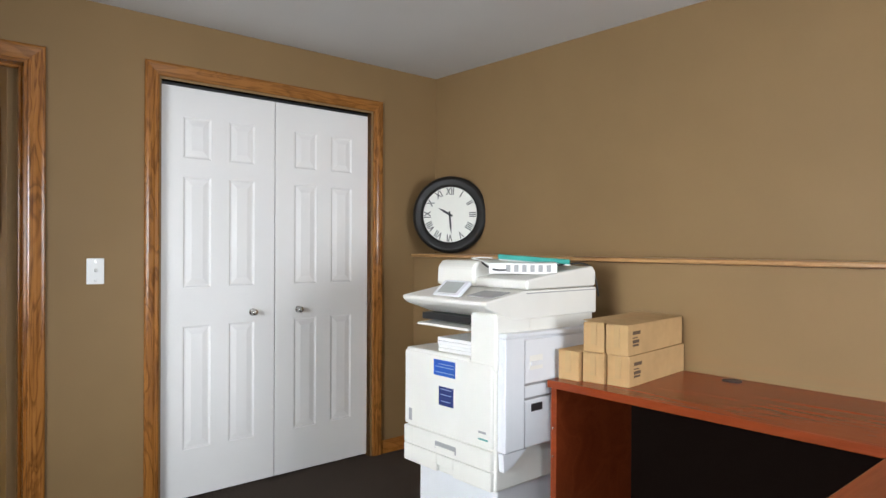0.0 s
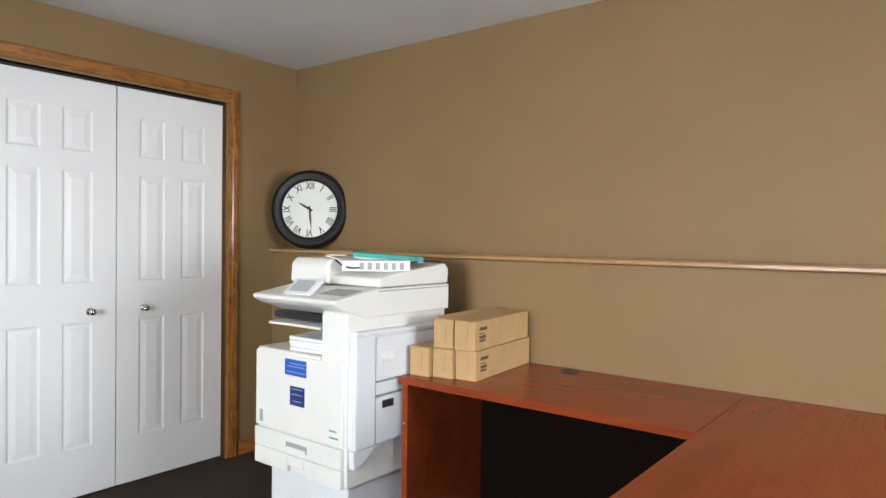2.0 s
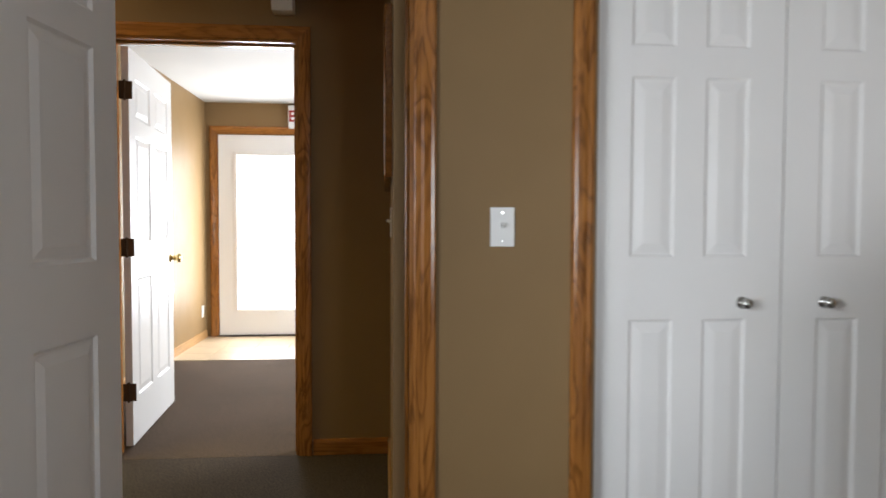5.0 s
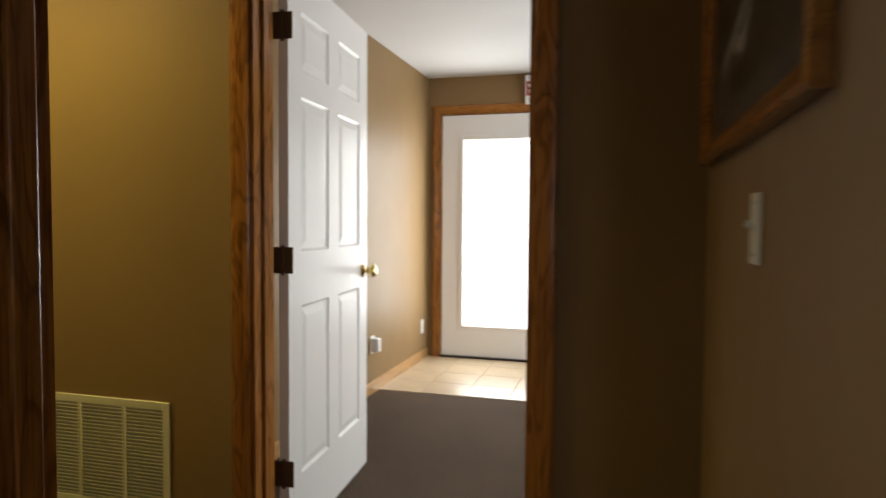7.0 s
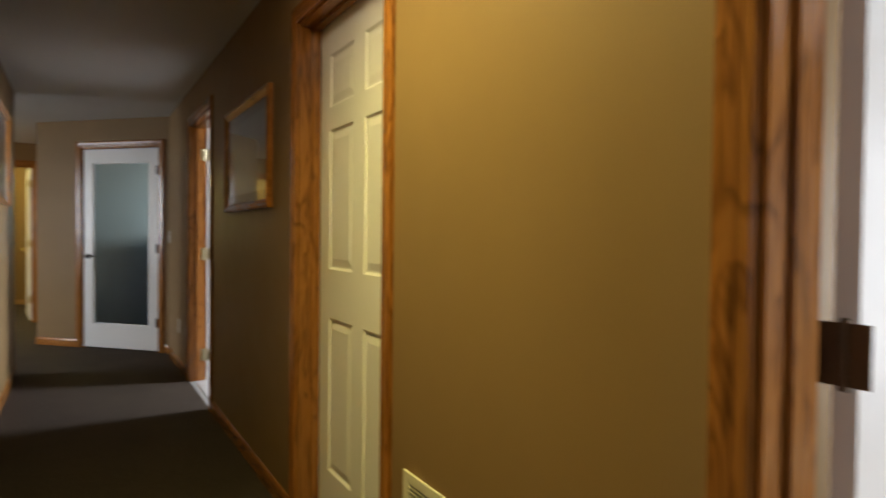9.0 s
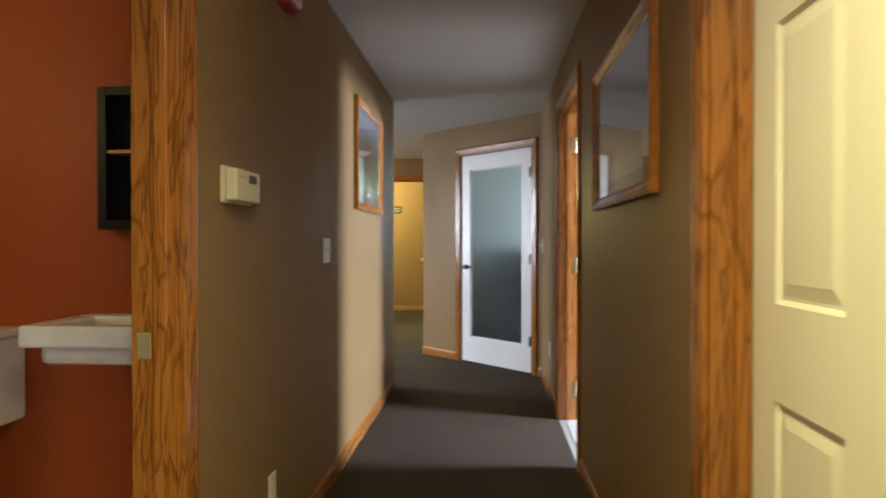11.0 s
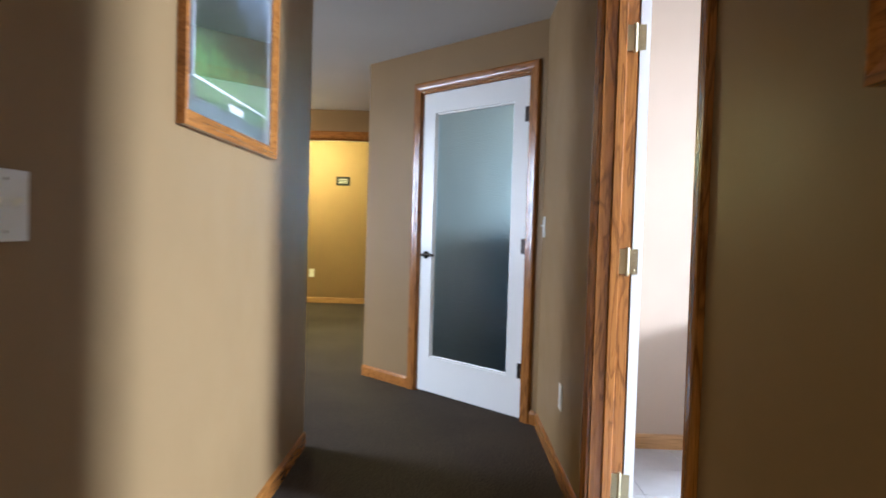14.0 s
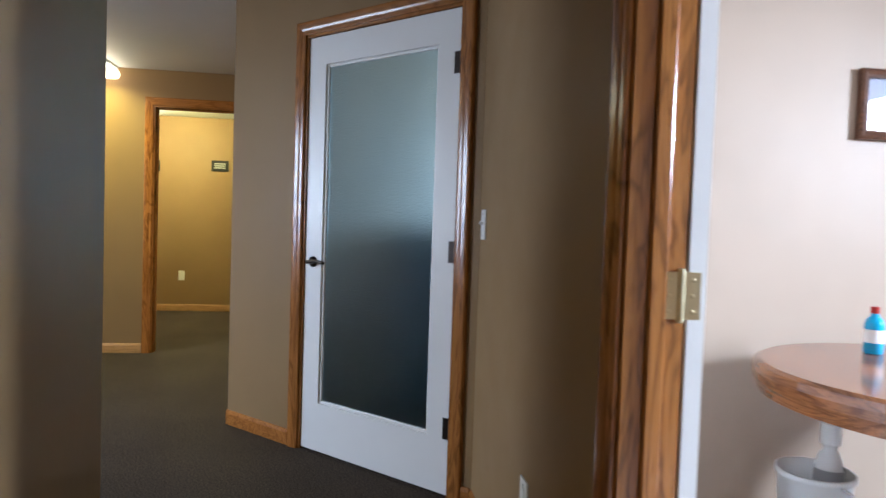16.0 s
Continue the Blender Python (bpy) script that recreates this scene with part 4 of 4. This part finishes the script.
# ---- hallway things ----
def return_grille(m, w, h):
    g = thing("return_air_grille", m, "cream painted steel return air grille low on the wall", "vent")
    f = bmesh.new()
    for a in ((-w / 2, -w / 2 + 0.028, 0, h), (w / 2 - 0.028, w / 2, 0, h), (-w / 2 + 0.028, w / 2 - 0.028, 0, 0.028), (-w / 2 + 0.028, w / 2 - 0.028, h - 0.028, h)):
        box(a[0], a[1], -0.009, -0.0006, a[2], a[3], 0.002, bm=f)
    part("frame", f, THERMO, g)
    part("backing", box(-w / 2 + 0.02, w / 2 - 0.02, -0.0015, -0.0006, 0.02, h - 0.02), GREY, g)
    for k in range(1, 4):
        x = -w / 2 + k * w / 4
        part("mullion", box(x - 0.006, x + 0.006, -0.0085, -0.002, 0.028, h - 0.028), THERMO, g)
    slat = moved(box(-w / 2 + 0.026, w / 2 - 0.026, -0.006, 0.006, -0.0008, 0.0008), pose(0, 0, 0, -38))
    first = part("slat", slat, THERMO, g)
    n = int((h - 0.06) / 0.0125)
    for k in range(n):
        s = first if k == 0 else first.copy()
        if k:
            scene.collection.objects.link(s)
            s.parent = g
        s.location = (0, -0.0045, 0.034 + k * 0.0125)
    return g


return_grille(pose(-3.835, N0, 0.17), 0.74, 0.385)


def thermostat():
    t = thing("thermostat", pose(-5.70, Y1, 1.345, 0, 0, 180) @ Matrix.Diagonal((1.52, 1.0, 1.02, 1)), "aged ivory wall thermostat with a small display", "thermostat")
    part("base", box(-0.072, 0.072, -0.012, -0.0006, -0.052, 0.052, 0.002), THERMO, t)
    part("cover", prism([(-0.062, -0.046), (0.066, -0.046), (0.066, 0.046), (-0.062, 0.046)], -0.045, -0.0125, 0.005), THERMO, t)
    part("display", box(0.002, 0.042, -0.0462, -0.0447, 0.010, 0.034), DARK, t)
    part("key_row", box(-0.05, -0.008, -0.046, -0.0447, 0.02, 0.026), plain("ivory_shade", (0.5, 0.47, 0.36), 0.5), t)


thermostat()


def horn_strobe():
    t = thing("fire_alarm", pose(-6.16, Y1, 2.13, 0, 0, 180), "red fire alarm strobe mounted high on the wall", "fire alarm")
    part("housing", box(-0.062, 0.062, -0.05, -0.0006, -0.085, 0.085, 0.006), RED, t)
    part("strobe_lens", box(-0.045, 0.045, -0.066, -0.0505, -0.072, -0.028, 0.006), PLATE, t)
    for k in range(4):
        part("sounder_slot", box(-0.04, 0.04, -0.0512, -0.0496, 0.008 + 0.016 * k, 0.014 + 0.016 * k), DARK, t)


horn_strobe()
wall_plate("light_switch", pose(-6.82, Y1, 1.14, 0, 0, 180), "white double light switch plate on the hallway wall", "light switch", w=0.116)
wall_plate("wall_outlet", pose(-6.03, Y1, 0.30, 0, 0, 180), "white wall outlet low on the hallway wall", "outlet", "socket")
wall_plate("light_switch", pose(-9.46, N0, 1.15), "white light switch plate beside the glazed door", "light switch")
wall_plate("wall_outlet", pose(-8.76, N0, 0.37), "white wall outlet low on the tan wall", "outlet", "socket")
wall_plate("light_switch", pose(-1.808, 0.68, 1.16, 0, 0, -90), "white light switch plate on the dark end wall", "light switch")


def ceiling_fixture(m, label):
    """A wrap-round fluorescent fitting with rounded ends, along x."""
    d = thing("ceiling_light", m, label, "ceiling light", "ceiling lights")
    part("pan", box(-0.60, 0.60, -0.11, 0.11, -0.03, -0.001, 0.006), PLATE, d)
    s = part("diffuser", box(-0.61, 0.61, -0.125, 0.125, -0.105, -0.0305, 0.035, segs=4), SHADE, d, "glowing white acrylic diffuser", True)
    s.visible_shadow = False


ceiling_fixture(pose(-4.0, 0.90, HC), "long white fluorescent light on the hallway ceiling")
ceiling_fixture(pose(-12.02, -1.15, HC), "long glowing fluorescent light in the far passage")
ceiling_fixture(pose(-14.35, -1.50, HC), "long glowing fluorescent light in the far room")
em = thing("emergency_light", pose(-2.32, N0, 2.16), "small white emergency light unit above the door", "emergency light")
part("housing", box(-0.05, 0.05, -0.09, -0.001, 0.0, 0.11, 0.006), PLATE, em)
part("lens_slot", box(-0.035, 0.035, -0.0912, -0.0895, 0.05, 0.062), DARK, em)
part("conduit", box(-0.018, 0.018, -0.03, -0.001, 0.1105, HC - 2.162, 0.003), GREY, em)

# ---- far room ----
def small_sign(m, label):
    s = thing("wall_sign", m, label, "sign")
    part("board", box(-0.10, 0.10, -0.015, -0.0006, -0.065, 0.065, 0.003), BLACK, s)
    for z in (-0.025, 0.0, 0.025):
        part("print_line", box(-0.065, 0.065, -0.0158, -0.0149, z - 0.006, z + 0.006), GREY, s)


small_sign(pose(-15.2, -0.73, 1.765, 0, 0, 90), "small dark wall plaque with pale lines")
small_sign(pose(-15.2, -1.52, 1.735, 0, 0, 90), "small dark wall plaque with pale lines")
wall_plate("wall_outlet", pose(-15.2, -1.155, 0.43, 0, 0, 90), "white wall outlet in the far room", "outlet", "socket")
wall_plate("wall_outlet", pose(-15.2, -1.50, 0.46, 0, 0, 90), "white wall outlet beside the far doorway", "outlet", "socket")

# ---- entry room ----
structure("floor_entry_tile", box(-3.76, -0.5, 3.70, 5.0, -0.1, -0.002), TILE, "mortar bed under the entry tiles", "floor")
tile_mesh = None
tf = thing("tile_floor", pose(0, 0, 0), "beige ceramic tiles in front of the outside door", "tile floor", kind="structure")
for i in range(10):
    for j in range(4):
        x, y = -3.638 + i * 0.303, 3.703 + j * 0.303
        if tile_mesh is None:
            first = part("tile", box(0, 0.299, 0, 0.299, -0.0019, 0.004, 0.0012), TILE, tf)
            tile_mesh = first.data
            o = first
        else:
            o = new("tile", tile_mesh)
            o.parent = tf
        o.location = (x, y, 0)
wall_plate("wall_outlet", pose(-3.64, 3.46, 0.33, 0, 0, 90), "ivory wall outlet low on the entry wall", "outlet", "socket")
fresh = thing("plug_in_adapter", pose(-3.634, 3.60, 0.33, 0, 0, 90), "white plug-in adapter on the entry wall", "adapter")
part("housing", box(-0.03, 0.03, -0.05, -0.0002, -0.045, 0.045, 0.008), PLATE, fresh)
part("cover_plate", box(-0.036, 0.036, 0.0, 0.0055, -0.058, 0.058, 0.001), PLATE, fresh)
wall_plate("wall_outlet", pose(-3.64, 4.72, 0.28, 0, 0, 90), "ivory wall outlet near the outside door", "outlet", "socket")
ex = thing("exit_sign", pose(-2.645, 4.88, 2.115), "white exit sign with red lettering above the outside door", "exit sign")
part("housing", box(-0.165, 0.165, -0.06, -0.001, 0, 0.23, 0.006), PLATE, ex)
part("canopy", box(-0.06, 0.06, -0.05, -0.01, 0.2305, 0.254, 0.003), PLATE, ex)
lettering("EXIT", 0.16, pose(0, -0.0612, 0.115, 90), RED, ex)

# ---- break room ----
bf = thing("tile_floor", pose(0, 0, 0), "pale square ceramic tiles on the break room floor", "tile floor", kind="structure")
first = part("tile", box(0, 0.301, 0, 0.301, -0.0029, 0.002, 0.001), LINO, bf)
first.location = (-9.195, 1.40, 0)
for i in range(11):
    for j in range(11):
        if i or j:
            o = new("tile", first.data)
            o.parent = bf
            o.location = (-9.195 + i * 0.305, 1.40 + j * 0.305, 0)
def round_table(m):
    t = thing("round_table", m, "round oak pedestal table with a thick edge", "table")
    part("tabletop", lathe([(0.49, 0.662), (0.518, 0.665), (0.526, 0.690), (0.535, 0.705), (0.538, 0.730), (0.532, 0.752), (0.515, 0.760), (0.001, 0.7605)], 96), TABLE, t)
    part("apron", lathe([(0.40, 0.64), (0.41, 0.645), (0.41, 0.661)], 64), TABLE, t)
    part("pedestal", lathe([(0.14, 0.10), (0.15, 0.14), (0.125, 0.17)] + [(0.118 - d, z + dz) for z in (0.22, 0.245, 0.40, 0.425, 0.55, 0.575) for d, dz in ((0.0, -0.009), (0.012, -0.003), (0.012, 0.001), (0.0, 0.007))] + [(0.118, 0.63), (0.135, 0.66)], 48), TABLE, t, smooth=True)
    for k in range(4):
        leg = prism([(0.09, 0.16), (0.09, 0.06), (0.30, 0.0), (0.38, 0.0), (0.38, 0.03), (0.28, 0.07), (0.17, 0.16)], -0.03, 0.03, 0.006)
        part("leg", moved(leg, pose(0, 0, 0.0, 0, 0, 45 + 90 * k)), TABLE, t)


TABLE = wooden("table_oak", (0.10, 0.030, 0.010), (0.26, 0.10, 0.035), 0.14, "x", 0.8)
round_table(pose(-8.60, 2.58, 0.002))
bt = thing("bottle", pose(-8.92, 2.585, 0.7625) @ Matrix.Diagonal((0.96, 0.96, 1.08, 1)), "small bottle of blue liquid with a red cap", "bottle")
part("liquid_body", lathe([(0.028, 0), (0.031, 0.004), (0.031, 0.09), (0.026, 0.105), (0.014, 0.115), (0.012, 0.125)], 24), plain("blue_liquid_plastic", (0.02, 0.35, 0.62), 0.15), bt, smooth=True)
part("paper_label", lathe([(0.0316, 0.035), (0.0316, 0.075)], 24, False), PAPER, bt)
part("cap", lathe([(0.014, 0.125), (0.014, 0.145), (0.001, 0.147)], 18), RED, bt)
bk = thing("bucket", pose(-9.0, 2.46, 0.002) @ Matrix.Diagonal((0.98, 0.98, 1.26, 1)), "white plastic bucket under the table", "bucket")
part("wall", lathe([(0.10, 0.0), (0.12, 0.25), (0.128, 0.255), (0.128, 0.27), (0.118, 0.27), (0.098, 0.012), (0.001, 0.011)], 32, False), PLATE, bk, smooth=True)
part("base", lathe([(0.10, 0.0), (0.10, 0.006), (0.001, 0.006)], 32), PLATE, bk)
part("bail", tube([(-0.13, 0, 0.255), (-0.10, 0.09, 0.22), (0, 0.135, 0.2), (0.10, 0.09, 0.22), (0.13, 0, 0.255)], 0.003), NICKEL, bk)
jg = thing("spray_bottle", pose(-8.985, 2.50, 0.018) @ Matrix.Diagonal((1, 1, 1.05, 1)), "white cleaning bottle standing in the bucket", "bottle")
part("bottle_body", lathe([(0.045, 0), (0.048, 0.01), (0.048, 0.30), (0.035, 0.36), (0.022, 0.38), (0.022, 0.40)], 24), PLATE, jg, smooth=True)
part("cap", lathe([(0.032, 0.40), (0.032, 0.465), (0.001, 0.468)], 20), PLATE, jg)
part("dark_label", lathe([(0.0486, 0.26), (0.0486, 0.32)], 24, False), GREY, jg)

# ---- bathroom ----
sk = thing("bathroom_sink", pose(-6.599, -0.60, 0), "white porcelain wall-hung bathroom sink", "sink")
basin = bmesh.new()
for a in ((0.0, 0.11, -0.30, 0.30), (0.40, 0.47, -0.30, 0.30), (0.11, 0.40, -0.30, -0.21), (0.11, 0.40, 0.21, 0.30)):
    box(a[0], a[1], a[2], a[3], 0.775, 0.86, 0.012, bm=basin)
box(0.05, 0.42, -0.25, 0.25, 0.70, 0.79, 0.03, bm=basin)
part("basin", basin, PORCELAIN, sk)
part("tap", tube([(0.06, 0, 0.86), (0.06, 0, 0.93), (0.09, 0, 0.95), (0.15, 0, 0.94), (0.16, 0, 0.92)], 0.011), NICKEL, sk, "curved nickel tap")
gb = thing("grab_bar", pose(-6.6, -0.30, 0.99), "brushed nickel grab bar on the rust wall", "grab bar")
part("bar", tube([(0.002, 0.28, 0.0), (0.05, 0.28, 0.0), (0.055, 0.24, 0.0), (0.055, -0.34, 0.0), (0.05, -0.38, 0.0), (0.002, -0.38, 0.0)], 0.016), NICKEL, gb)
for y in (0.28, -0.38):
    part("flange", moved(lathe([(0.038, 0.001), (0.038, 0.006), (0.02, 0.010)], 20), pose(0, y, 0, 0, 90)), NICKEL, gb)
mc = thing("wall_cabinet", pose(-6.6, -0.62, 1.235), "dark framed shelf cabinet over the sink", "cabinet")
cb = bmesh.new()
for a in ((-0.19, -0.15, 0, 0.62), (0.15, 0.19, 0, 0.62), (-0.15, 0.15, 0, 0.04), (-0.15, 0.15, 0.58, 0.62)):
    box(0.001, 0.10, a[0], a[1], a[2], a[3], 0.003, bm=cb)
part("frame", cb, BLACK, mc)
part("back_board", box(0.002, 0.012, -0.15, 0.15, 0.04, 0.58), BLACK, mc)
part("shelf", box(0.02, 0.09, -0.15, 0.15, 0.33, 0.345), OAK_DEEP, mc)
to = thing("toilet", pose(-6.2, -1.42, 0.003), "white porcelain toilet with a tank", "toilet")
part("tank", box(-0.39, -0.19, -0.22, 0.22, 0.38, 0.76, 0.02, segs=3), PORCELAIN, to)
part("tank_lid", box(-0.395, -0.175, -0.235, 0.235, 0.762, 0.795, 0.01), PORCELAIN, to)
bowl = lathe([(0.11, 0.0), (0.12, 0.03), (0.10, 0.15), (0.15, 0.28), (0.19, 0.38), (0.185, 0.40), (0.001, 0.40)], 32)
part("bowl", moved(bowl, Matrix.Diagonal((1.35, 1, 1, 1)) @ pose(0.05, 0, 0)), PORCELAIN, to, smooth=True)
seat = lathe([(0.001, 0.402), (0.19, 0.402), (0.195, 0.412), (0.18, 0.425), (0.001, 0.428)], 32)
part("seat_lid", moved(seat, Matrix.Diagonal((1.3, 1, 1, 1)) @ pose(0.05, 0, 0)), PORCELAIN, to, smooth=True)
# Light bar out of view, added as a source for the bathroom's warm light.
van = thing("unseen_vanity_light", pose(-5.4, -2.0, 2.0, 0, 0, 90), "unseen added bathroom light bar with glass shades", "wall light")
part("bar", box(0.001, 0.03, -0.30, 0.30, -0.04, 0.04, 0.006), NICKEL, van)
for k in (-1, 0, 1):
    sh = part("shade", moved(lathe([(0.03, 0.03), (0.05, -0.01), (0.06, -0.07), (0.055, -0.08), (0.001, -0.08)], 24), pose(0.09, 0.2 * k, 0)), SHADE, van, smooth=True)
    sh.visible_shadow = False
    part("arm", tube([(0.02, 0.2 * k, 0.0), (0.06, 0.2 * k, 0.03), (0.09, 0.2 * k, 0.025)], 0.008), NICKEL, van)
